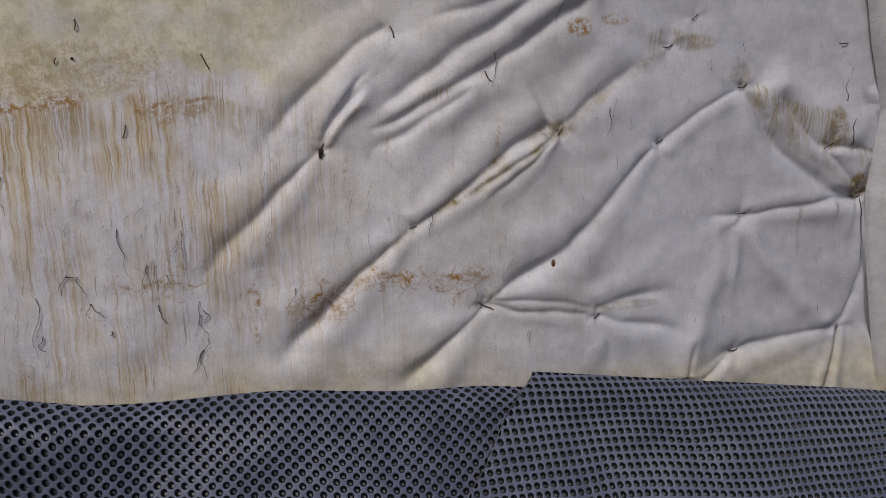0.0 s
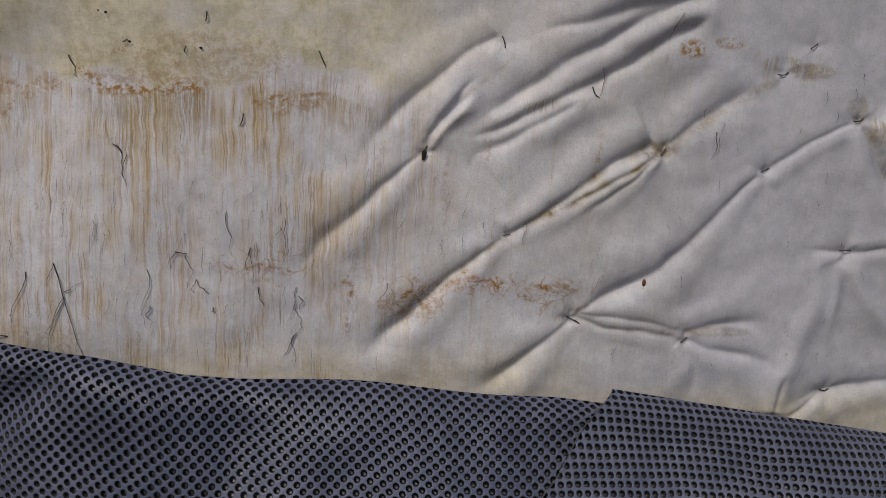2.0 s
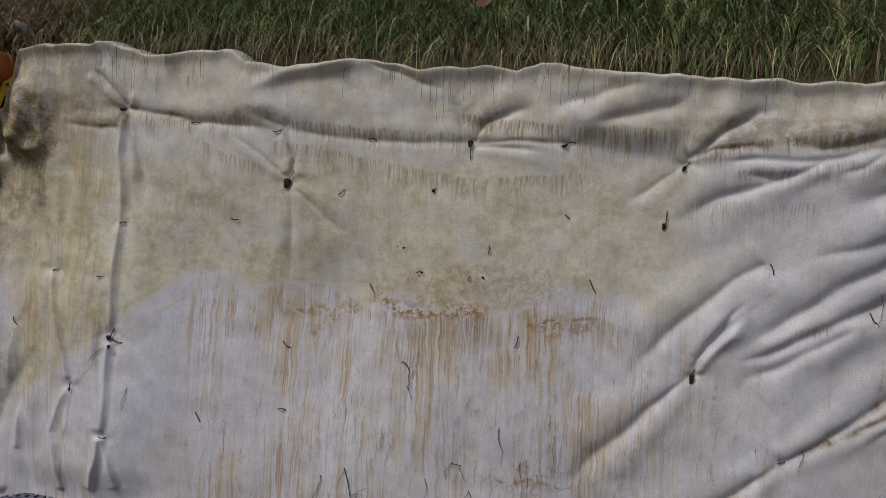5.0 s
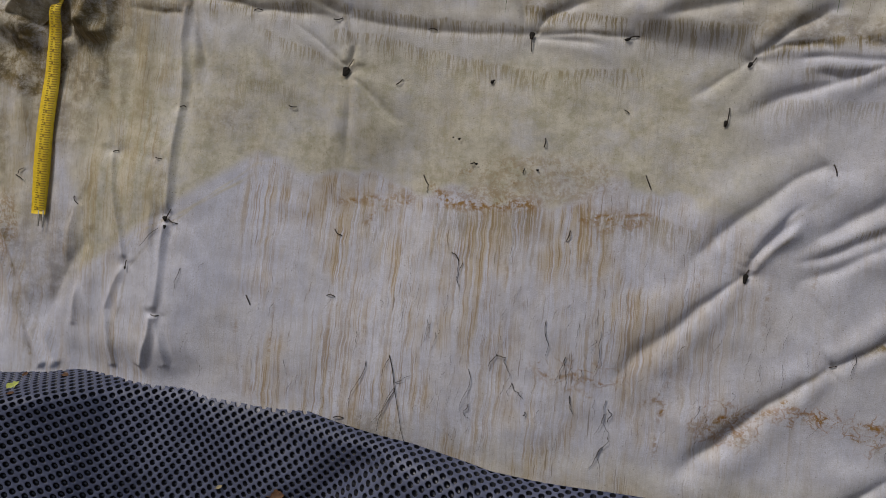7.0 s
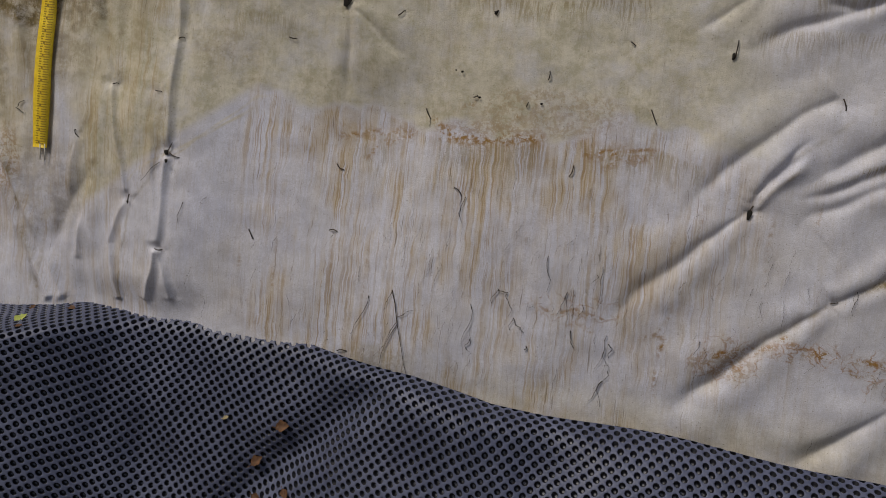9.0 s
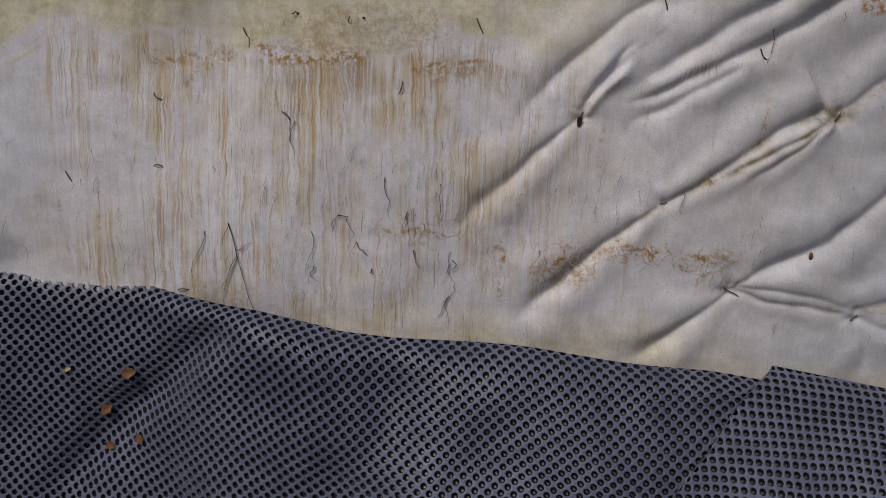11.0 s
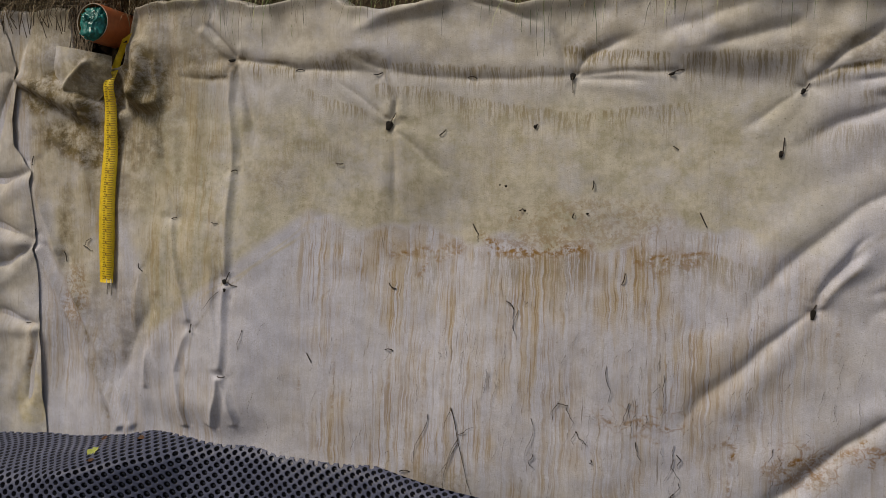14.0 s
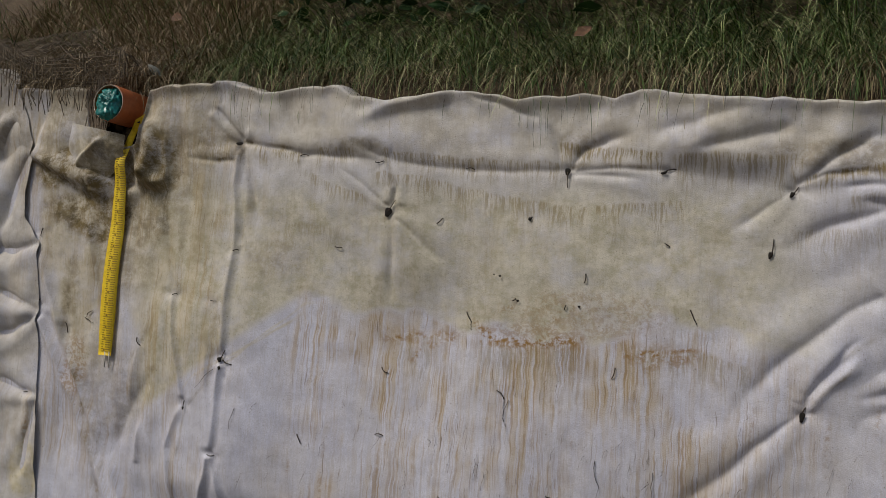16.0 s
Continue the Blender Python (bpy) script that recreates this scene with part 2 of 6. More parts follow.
def tubes_mesh(name, lines, material, sides=4):
    verts, faces = [], []
    for pts, radii in lines:
        v, f = tube(pts, radii, sides)
        faces += [tuple(i + len(verts) for i in g) for g in f]
        verts += v
    return mesh_of(name, verts, faces, material)


def smooth01(x):
    x = np.clip(x, 0, 1)
    return x * x * (3 - 2 * x)


def wavy(u, v, scale, seed, octaves=3):
    """Cheap smooth noise on arrays, about -1 to 1."""
    rng, out, amp = np.random.RandomState(seed), 0.0, 1.0
    for o in range(octaves):
        for _ in range(4):
            a, ph = rng.uniform(0, 2 * math.pi), rng.uniform(0, 2 * math.pi)
            f = scale * 2**o * rng.uniform(0.7, 1.3)
            out = out + amp * 0.35 * np.sin(f * (np.cos(a) * u + np.sin(a) * v) + ph + 1.3 * np.sin(0.6 * f * (np.sin(a) * u - np.cos(a) * v) + 2 * ph))
        amp *= 0.5
    return out


# ---- the ground: pit floor, cut face and bank, one sheet ----
def top_line(u):
    """Height of the fabric's upper edge along the wall."""
    u = np.asarray(u, float)
    t = np.interp(u, (-2.7, -1.68, -1.39, -1.26, -1.15, -1.1, -1.06, -0.95, -0.84, -0.8, -0.69, -0.62, -0.54, -0.45, -0.4, -0.32, -0.21, -0.16, -0.11, -0.03, 0.04, 0.19, 0.37, 0.39, 0.45, 0.5, 0.56, 0.62, 0.66, 0.82, 1.6),
                  (0.8, 0.76, 0.749, 0.758, 0.766, 0.745, 0.734, 0.745, 0.745, 0.722, 0.703, 0.713, 0.724, 0.713, 0.7, 0.703, 0.702, 0.695, 0.719, 0.707, 0.696, 0.687, 0.678, 0.68, 0.671, 0.68, 0.671, 0.677, 0.689, 0.683, 0.663))
    t = t + 0.004 * wavy(u, 0 * u, 19, 101, 3) + 0.003 * wavy(u, 0 * u, 60, 102, 2)
    t = t - 0.150 * smooth01((u + 1.60) / 0.04) * smooth01((-1.385 - u) / 0.03)
    return t


def build_ground():
    us = np.concatenate([[-60, -20, -8, -4], np.arange(-2.6, 2.6, 0.04), [4, 8, 20, 60]])
    prof = [(-60, 0), (-12, 0), (-4, 0), (-1.2, 0.0), (-0.5, 0.0)]
    cut = np.linspace(-1.28, 0.70, 46)
    rows = []
    for u in us:
        line = [(u, y, z + 0.02 * math.sin(3 * u + 5 * y) * (abs(y) < 10)) for y, z in prof]
        top = float(np.clip(0.70 - 0.03 * u, 0.6, 0.78))
        for k, v in enumerate(cut):
            w = -1.28 + (top + 1.28) * k / (len(cut) - 1)
            near = 1.0 if abs(u) < 3 else 0.0
            d = -0.045 + near * (0.014 * noise.noise((u * 5, w * 5, 0)) + 0.008 * noise.noise((u * 17, w * 17, 3)))
            line.append(tuple(P(u, w, d)))
        yt, zt = line[-1][1], line[-1][2]
        for dy, dz in ((0.05, 0.03), (0.15, 0.06), (0.35, 0.14), (0.7, 0.33), (1.2, 0.62), (1.9, 1.0), (2.8, 1.25), (5, 1.35), (15, 1.4), (60, 1.5)):
            line.append((u, yt + dy, zt + dz + (0.03 * noise.noise((u * 2, dy * 3, 7)) if abs(u) < 3 else 0)))
        rows += line
    n = len(rows) // len(us)
    ob = new("ground", quads_mesh("ground", rows, grid_quads(len(us), n), M_SOIL))
    tagged(ob, "bare brown soil of the pit floor, cut face and bank", "ground", kind="structure")


build_ground()


# ---- the white fabric ----
class Cloth:
    """A sheet on the wall: relief, and layers of stain and painted shading, on a grid of places."""

    def __init__(self, u, v):
        self.u, self.v, self.d = u, v, np.zeros_like(u)
        self.kept = {}
        self.layers = {n: np.zeros_like(u) for n in ("tan", "algae", "drip", "comb", "rust", "web", "dirt_and_shade", "grey")}

    def ripple(self, scale, seed, octaves):
        """The sheet's own noise, worked out once for each kind."""
        key = (scale, seed, octaves)
        if key not in self.kept:
            self.kept[key] = wavy(self.u, self.v, scale, seed, octaves)
        return self.kept[key]

    def along(self, pts):
        """Signed distance to a chain of points (plus: below or right of it) and the share of its length."""
        best, side, share = np.full(self.u.shape, 9.0), np.zeros_like(self.u), np.zeros_like(self.u)
        size = [math.dist(a, b) for a, b in zip(pts, pts[1:])]
        total, run = sum(size), 0.0
        for (a, b), n in zip(zip(pts, pts[1:]), size):
            ex, ey = (b[0] - a[0]) / n, (b[1] - a[1]) / n
            px, py = self.u - a[0], self.v - a[1]
            t = np.clip(px * ex + py * ey, 0, n)
            off = np.hypot(px - t * ex, py - t * ey)
            s = px * ey - py * ex
            nearer = off < best
            best, side, share = np.where(nearer, off, best), np.where(nearer, s, side), np.where(nearer, (run + t) / total, share)
            run += n
        s = np.where(side >= 0, best, -best)
        return s + 0.002 * self.ripple(38, 17, 2), share

    def pleat(self, pts, width, deep, ridge=0.8, ends=(0.15, 0.15), wide=1.3, sharp=False):
        """A pulled pleat: a sharp furrow with a rounded ridge on its lower side."""
        s, t = self.along(pts)
        fade = smooth01(t / ends[0] if ends[0] else t * 0 + 1) * smooth01((1 - t) / ends[1] if ends[1] else t * 0 + 1)
        fade = fade * (1 + 0.25 * self.ripple(26, 18, 2))
        tight = 1.0 if sharp else 1.55
        furrow = np.exp(-np.where(s > 0, (s / (0.45 * tight * width)) ** 2, (s / (0.80 * tight * width)) ** 2))
        deep = deep if sharp else 0.80 * deep
        crest = np.exp(-(((s - 1.5 * width) / (wide * width)) ** 2))
        self.d += 1.06 * fade * deep * (1.15 * ridge * crest - furrow)

    def fold(self, pts, near, far, steep, over=0.5, under=0.6, ends=(0.03, 0.4)):
        """A fold that widens from near to far along the chain: a furrow, with the sheet rolled out over it and under it."""
        s, t = self.along(pts)
        if pts[-1][0] < pts[0][0]:
            s = -s
        fade = smooth01(t / ends[0]) * smooth01((1 - t) / ends[1]) * (1 + 0.22 * self.ripple(21, 18, 2))
        upright = abs(pts[-1][1] - pts[0][1]) / math.dist(pts[0], pts[-1])
        steep = steep * (1.0 + 0.75 * upright**4)
        w = 1.25 * (near + (far - near) * t)
        s = s + 0.10 * w * self.ripple(30, 20, 2)
        furrow = 0.6 * np.exp(-((s / (0.55 * w)) ** 2)) + 0.4 * np.exp(-np.abs(s) / (0.9 * w))
        rolls = over * np.exp(-(((s + 1.9 * w) / (1.6 * w)) ** 2)) + under * np.exp(-(((s - 1.7 * w) / (1.35 * w)) ** 2))
        self.d += fade * steep * 0.75 * w * (rolls - furrow)

    def nip(self, pts, width, high, ends=(0.06, 0.06)):
        """A standing pinch of cloth: a narrow crest that leans over a thin gap on one side."""
        s, t = self.along(pts)
        fade = smooth01(t / ends[0]) * smooth01((1 - t) / ends[1]) * (1 + 0.25 * self.ripple(21, 18, 2))
        s = np.where(s > 0, s / 1.3, s / 0.85)
        crest = np.exp(-np.abs(s / width) ** 1.35)
        gap = np.exp(-(((s + 2.6 * width) / (1.1 * width)) ** 2))
        self.d += 0.66 * fade * high * (crest - 0.25 * gap)

    def crease(self, pts, width, high, ends=(0.2, 0.2)):
        s, t = self.along(pts)
        fade = smooth01(t / ends[0] if ends[0] else t * 0 + 1) * smooth01((1 - t) / ends[1] if ends[1] else t * 0 + 1)
        self.d += 1.2 * fade * high * (1 + 0.3 * self.ripple(22, 19, 2)) * np.exp(-np.abs(s / width) ** 2)

    def step(self, pts, width, high, ends=(0.15, 0.15), reach=0.25):
        """The sheet stands out above the chain and falls back below it."""
        s, t = self.along(pts)
        fade = smooth01(t / ends[0]) * smooth01((1 - t) / ends[1])
        self.d += fade * high * (0.5 - 0.5 * np.tanh(s / width)) * np.exp(-np.clip(-s, 0, 9) / reach) * (s < reach)

    def pin(self, u, v, deep=0.007, r=0.022, star=0.35, turn=0.0):
        du, dv = self.u - u, self.v - v
        q = np.hypot(du, dv)
        rays = 1 + star * np.cos(4 * np.arctan2(dv, du) + turn)
        self.d -= deep * np.exp(-q / (r * rays))

    def mark(self, layer, u, v, ru, rv, strength, ragged=0.5, seed=1):
        """An uneven patch of stain."""
        w = wavy(self.u, self.v, 16, seed, 4)
        q = ((self.u - u) / ru) ** 2 + ((self.v - v) / rv) ** 2 + 0.42 * ragged * w
        self.layers[layer] = np.maximum(self.layers[layer], strength * smooth01(1.35 - q))

    def trail(self, layer, pts, width, strength, ends=0.08):
        """A line of stain, or of fold shade put in as colour, along a chain of points."""
        s, t = self.along(pts)
        fade = smooth01(t / ends) * smooth01((1 - t) / ends) * np.clip(0.75 + 0.5 * self.ripple(70, 44, 2), 0.15, 1.3)
        self.layers[layer] = np.maximum(self.layers[layer], strength * fade * np.exp(-((s / width) ** 2)))

    def fringe(self, pts, length, strength, layer="comb"):
        """A stain that starts at a chain of points and runs down from it."""
        us, vs = zip(*pts)
        line = np.interp(self.u, us, vs) + 0.004 * wavy(self.u, self.u * 0, 90, 5)
        inside = smooth01((self.u - us[0]) / 0.015) * smooth01((us[-1] - self.u) / 0.015)
        drop = (line - self.v) / (length * np.clip(1 + 0.55 * wavy(self.u, self.u * 0, 130, 9), 0.3, 2))
        body = smooth01(drop * 9 + 0.4) * smooth01(1.25 - drop)
        self.layers[layer] = np.maximum(self.layers[layer], strength * inside * body)

    def mesh(self, name, thick=0.0):
        nu, nv = self.u.shape
        me = quads_mesh(name, P_all(self.u, self.v, self.d).reshape(-1, 3), grid_quads(nu, nv), M_TARP)
        uvl = me.uv_layers.new(name="UVMap")
        idx = np.empty(len(me.loops), np.int32)
        me.loops.foreach_get("vertex_index", idx)
        flat = np.stack([self.u.ravel(), self.v.ravel()], -1)[idx]
        uvl.data.foreach_set("uv", flat.astype(np.float32).ravel())
        for n, a in self.layers.items():
            at = me.attributes.new(n, "FLOAT", "POINT")
            at.data.foreach_set("value", np.clip(a, 0, 1).astype(np.float32).ravel())
        return me


def main_sheet():
    us = np.arange(-1.98, 1.585, 0.0036)
    q = np.linspace(0, 1, 396)
    lip = 0.07
    U = np.repeat(us[:, None], len(q), 1)
    top = np.repeat(top_line(us)[:, None], len(q), 1)
    V = -0.62 + (top + lip + 0.62) * q[None, :]
    c = Cloth(U, np.minimum(V, top))
    u, v = c.u, c.v
    # broad form of the wall behind
    c.d += 0.012 * wavy(u, v, 4.2, 3) + 0.0035 * wavy(u, v, 15, 4)
    c.d += 0.045 * np.exp(-(((u + 1.15) / 0.22) ** 2)) * smooth01((0.5 - v) / 0.4) - 0.030 * np.exp(-(((u + 0.6) / 0.25) ** 2 + ((v - 0.15) / 0.3) ** 2))
    # loose band along the top, over the row of pins
    row = np.interp(u, (-1.4, -1.11, -0.93, -0.72, -0.49, -0.26, -0.04, 0.21, 0.5, 0.9, 1.5), (0.58, 0.61, 0.58, 0.565, 0.548, 0.545, 0.545, 0.505, 0.56, 0.55, 0.5))
    c.d += (0.009 + 0.011 * wavy(u, v * 0.6, 7, 6) + 0.003 * wavy(u, v * 0.8, 24, 7)) * smooth01((v - row + 0.01) / 0.07) * smooth01((top - v + 0.06) / 0.11)
    # long folds that run down from the pins over the middle
    c.fold([(0.237, 0.053), (0.173, -0.007), (0.098, -0.078), (0.045, -0.131), (-0.002, -0.184), (-0.049, -0.232)], 0.007, 0.034, 0.5, 0.5, 0.6, (0.02, 0.5))
    c.fold([(0.237, 0.064), (0.265, 0.12), (0.314, 0.183), (0.348, 0.216)], 0.006, 0.012, 0.55, 0.5, 0.6, (0.03, 0.3))
    c.fold([(0.241, 0.06), (0.281, 0.124), (0.34, 0.19)], 0.004, 0.008, 0.6, 0.5, 0.6, (0.03, 0.4))
    c.fold([(0.387, 0.298), (0.333, 0.266), (0.268, 0.215), (0.202, 0.152), (0.136, 0.083), (0.082, 0.019)], 0.012, 0.03, 0.42, 0.7, 0.4, (0.05, 0.5))
    c.fold([(0.833, 0.42), (0.755, 0.395), (0.663, 0.365), (0.57, 0.337), (0.428, 0.298)], 0.024, 0.014, 0.45, 0.7, 0.4, (0.05, 0.3))
    c.fold([(0.832, 0.428), (0.755, 0.386), (0.686, 0.345), (0.617, 0.3), (0.536, 0.252), (0.466, 0.202), (0.383, 0.151), (0.294, 0.08)], 0.022, 0.026, 0.62, 0.7, 0.6, (0.1, 0.3))
    c.fold([(0.834, 0.364), (0.711, 0.286), (0.607, 0.22), (0.525, 0.179), (0.455, 0.135), (0.384, 0.102), (0.306, 0.075)], 0.026, 0.014, 0.62, 0.7, 0.6, (0.1, 0.2))
    c.fold([(0.573, 0.178), (0.491, 0.129), (0.408, 0.076), (0.349, 0.046), (0.314, -0.004)], 0.01, 0.026, 0.45, 0.5, 0.6, (0.2, 0.4))
    c.fold([(0.323, 0.18), (0.275, 0.124), (0.242, 0.083)], 0.012, 0.006, 0.55, 0.5, 0.6, (0.3, 0.05))
    c.fold([(0.727, 0.094), (0.666, 0.055), (0.593, 0.003), (0.519, -0.057), (0.471, -0.091), (0.417, -0.125)], 0.02, 0.009, 0.62, 0.8, 0.5, (0.02, 0.02))
    c.fold([(0.417, -0.125), (0.364, -0.164), (0.303, -0.219), (0.241, -0.285), (0.167, -0.355), (0.094, -0.426)], 0.007, 0.034, 0.55, 0.5, 0.7, (0.02, 0.35))
    c.fold([(0.739, 0.069), (0.687, 0.028), (0.62, -0.013), (0.56, -0.045), (0.506, -0.078)], 0.005, 0.01, 0.62, 0.5, 0.6, (0.02, 0.4))
    c.fold([(0.739, 0.067), (0.692, 0.011), (0.63, -0.034), (0.562, -0.084)], 0.004, 0.014, 0.55, 0.5, 0.6, (0.02, 0.5))
    c.fold([(0.747, 0.08), (0.812, 0.128), (0.874, 0.176), (0.956, 0.227)], 0.01, 0.026, 0.52, 0.7, 0.4, (0.03, 0.3))
    c.fold([(1.185, 0.156), (1.139, 0.141), (1.073, 0.104), (0.995, 0.05), (0.972, 0.034)], 0.007, 0.012, 0.45, 0.3, 0.8, (0.03, 0.05))
    c.fold([(0.972, 0.034), (0.929, -0.009), (0.876, -0.071), (0.823, -0.135), (0.771, -0.186), (0.694, -0.228), (0.606, -0.279)], 0.007, 0.032, 0.45, 0.6, 0.6, (0.03, 0.25))
    c.fold([(0.58, -0.302), (0.515, -0.367), (0.451, -0.425), (0.373, -0.497)], 0.007, 0.03, 0.55, 0.4, 0.7, (0.03, 0.3))
    # folds between the pins of the clean part
    c.fold([(0.59, -0.301), (0.651, -0.322), (0.738, -0.329), (0.826, -0.344)], 0.006, 0.01, 0.55, 0.4, 0.6, (0.05, 0.08))
    c.fold([(0.587, -0.294), (0.637, -0.257), (0.707, -0.223), (0.77, -0.201)], 0.006, 0.026, 0.4, 0.2, 0.8, (0.05, 0.5))
    c.fold([(0.58, -0.295), (0.677, -0.296), (0.776, -0.312), (0.833, -0.335)], 0.005, 0.012, 0.45, 0.6, 0.3, (0.05, 0.1))
    c.fold([(0.833, -0.335), (0.886, -0.317), (0.959, -0.306), (1.067, -0.287)], 0.01, 0.03, 0.45, 0.9, 0.2, (0.05, 0.6))
    c.fold([(0.836, -0.343), (0.897, -0.367), (0.984, -0.379), (1.079, -0.413)], 0.008, 0.026, 0.5, 0.2, 0.9, (0.05, 0.5))
    c.fold([(0.836, -0.348), (0.869, -0.402), (0.886, -0.483)], 0.006, 0.022, 0.35, 0.3, 0.6, (0.05, 0.4))
    c.crease([(1.064, -0.525), (1.076, -0.432), (1.115, -0.319), (1.165, -0.184)], 0.03, 0.01, ends=(0.05, 0.4))
    c.fold([(1.068, -0.526), (1.073, -0.472), (1.086, -0.407)], 0.008, 0.014, 0.4, 0.7, 0.2, (0.05, 0.5))
    c.fold([(1.185, -0.136), (1.234, -0.133), (1.319, -0.119), (1.421, -0.108), (1.51, -0.108)], 0.007, 0.013, 0.6, 0.6, 0.6, (0.05, 0.05))
    c.fold([(1.181, -0.136), (1.137, -0.129), (1.096, -0.133)], 0.005, 0.016, 0.4, 0.3, 0.8, (0.05, 0.5))
    c.crease([(1.192, -0.144), (1.257, -0.246), (1.353, -0.35), (1.462, -0.422)], 0.026, 0.009, ends=(0.1, 0.1))
    c.crease([(1.183, -0.148), (1.178, -0.249), (1.164, -0.365)], 0.014, 0.004, ends=(0.1, 0.5))
    c.fold([(1.466, -0.423), (1.355, -0.432), (1.237, -0.449), (1.121, -0.48), (1.036, -0.507)], 0.007, 0.03, 0.48, 0.4, 0.8, (0.03, 0.4))
    c.fold([(1.471, -0.421), (1.46, -0.504), (1.444, -0.587)], 0.005, 0.01, 0.75, 0.6, 0.6, (0.05, 0.05))
    c.fold([(1.19, -0.464), (1.149, -0.491), (1.099, -0.528)], 0.005, 0.012, 0.6, 0.4, 0.7, (0.05, 0.1))
    c.fold([(1.51, -0.114), (1.51, -0.182), (1.525, -0.264), (1.545, -0.361), (1.573, -0.463), (1.621, -0.601)], 0.006, 0.012, 0.85, 0.7, 0.5, (0.03, 0.02))
    c.fold([(1.474, -0.419), (1.505, -0.343), (1.518, -0.223)], 0.008, 0.014, 0.35, 0.4, 0.4, (0.1, 0.4))
    c.crease([(1.539, -0.416), (1.56, -0.519), (1.581, -0.609)], 0.012, 0.012, ends=(0.3, 0.05))
    # the hanging bulge with its dirty lip
    c.fold([(1.189, 0.15), (1.233, 0.067), (1.289, 0.0), (1.354, -0.049), (1.427, -0.091), (1.51, -0.108)], 0.012, 0.024, 0.6, 1.0, 0.7, (0.05, 0.08))
    c.crease([(1.212, 0.186), (1.301, 0.134), (1.415, 0.067), (1.512, 0.01)], 0.045, 0.02, ends=(0.2, 0.2))
    c.fold([(1.388, 0.012), (1.431, 0.018), (1.483, 0.01), (1.536, -0.014)], 0.006, 0.012, 0.6, 0.5, 0.8, (0.05, 0.2))
    c.fold([(1.391, 0.007), (1.44, -0.037), (1.51, -0.104)], 0.006, 0.012, 0.55, 0.5, 0.6, (0.05, 0.05))
    c.fold([(1.513, -0.108), (1.555, -0.089), (1.599, -0.067)], 0.006, 0.012, 0.6, 0.5, 0.6, (0.05, 0.3))
    c.fold([(1.513, -0.112), (1.557, -0.134), (1.59, -0.174)], 0.006, 0.012, 0.5, 0.5, 0.6, (0.05, 0.3))
    c.fold([(1.484, 0.141), (1.516, 0.099), (1.563, 0.032), (1.606, -0.048), (1.62, -0.114)], 0.01, 0.012, 0.6, 0.9, 0.2, (0.1, 0.1))
    c.fold([(1.381, 0.008), (1.33, 0.061), (1.287, 0.123), (1.252, 0.183)], 0.006, 0.022, 0.4, 0.5, 0.5, (0.05, 0.5))
    # slack band above the upper row of pins
    c.fold([(-1.191, 0.705), (-1.153, 0.663), (-1.106, 0.615)], 0.008, 0.006, 0.9, 0.5, 0.7, (0.15, 0.05))
    c.fold([(-1.103, 0.612), (-1.022, 0.597), (-0.924, 0.578), (-0.829, 0.573), (-0.707, 0.561)], 0.009, 0.012, 0.6, 0.7, 0.2, (0.03, 0.3))
    c.fold([(-1.114, 0.605), (-1.128, 0.565), (-1.222, 0.562), (-1.294, 0.576)], 0.006, 0.01, 0.55, 0.8, 0.2, (0.05, 0.4))
    c.fold([(-0.691, 0.564), (-0.572, 0.546), (-0.469, 0.538), (-0.353, 0.538), (-0.257, 0.538)], 0.01, 0.012, 0.35, 0.9, 0.1, (0.1, 0.1))
    c.fold([(-0.691, 0.568), (-0.73, 0.581), (-0.79, 0.608)], 0.006, 0.016, 0.45, 0.7, 0.3, (0.05, 0.5))
    c.crease([(-0.798, 0.657), (-0.692, 0.691), (-0.601, 0.711), (-0.523, 0.724)], 0.016, 0.012, ends=(0.3, 0.2))
    c.fold([(-0.51, 0.719), (-0.432, 0.698), (-0.374, 0.671), (-0.31, 0.648)], 0.006, 0.014, 0.7, 0.8, 0.3, (0.2, 0.3))
    c.fold([(-0.31, 0.648), (-0.29, 0.611), (-0.277, 0.567), (-0.259, 0.538)], 0.016, 0.008, 0.4, 0.6, 0.4, (0.3, 0.05))
    c.fold([(-0.255, 0.541), (-0.226, 0.581), (-0.17, 0.609), (-0.102, 0.622)], 0.006, 0.022, 0.6, 0.9, 0.3, (0.03, 0.4))
    c.fold([(-0.251, 0.531), (-0.175, 0.527), (-0.087, 0.522)], 0.005, 0.01, 0.55, 0.5, 0.6, (0.05, 0.4))
    c.fold([(-0.249, 0.537), (-0.163, 0.544), (-0.088, 0.542), (-0.028, 0.541)], 0.005, 0.006, 0.55, 0.6, 0.4, (0.05, 0.08))
    c.fold([(-0.101, 0.612), (-0.027, 0.634), (0.059, 0.654), (0.132, 0.674)], 0.018, 0.026, 0.4, 0.6, 0.5, (0.3, 0.4))
    c.fold([(-0.014, 0.58), (0.085, 0.6), (0.17, 0.618), (0.23, 0.656)], 0.018, 0.02, 0.5, 0.7, 0.4, (0.3, 0.3))
    c.fold([(0.211, 0.513), (0.25, 0.54), (0.292, 0.577), (0.351, 0.611), (0.422, 0.632)], 0.006, 0.024, 0.6, 0.8, 0.4, (0.03, 0.4))
    c.fold([(0.211, 0.51), (0.268, 0.533), (0.34, 0.541), (0.388, 0.524)], 0.005, 0.012, 0.55, 0.6, 0.5, (0.03, 0.3))
    c.fold([(0.206, 0.5), (0.142, 0.455), (0.076, 0.4)], 0.006, 0.016, 0.45, 0.5, 0.6, (0.03, 0.5))
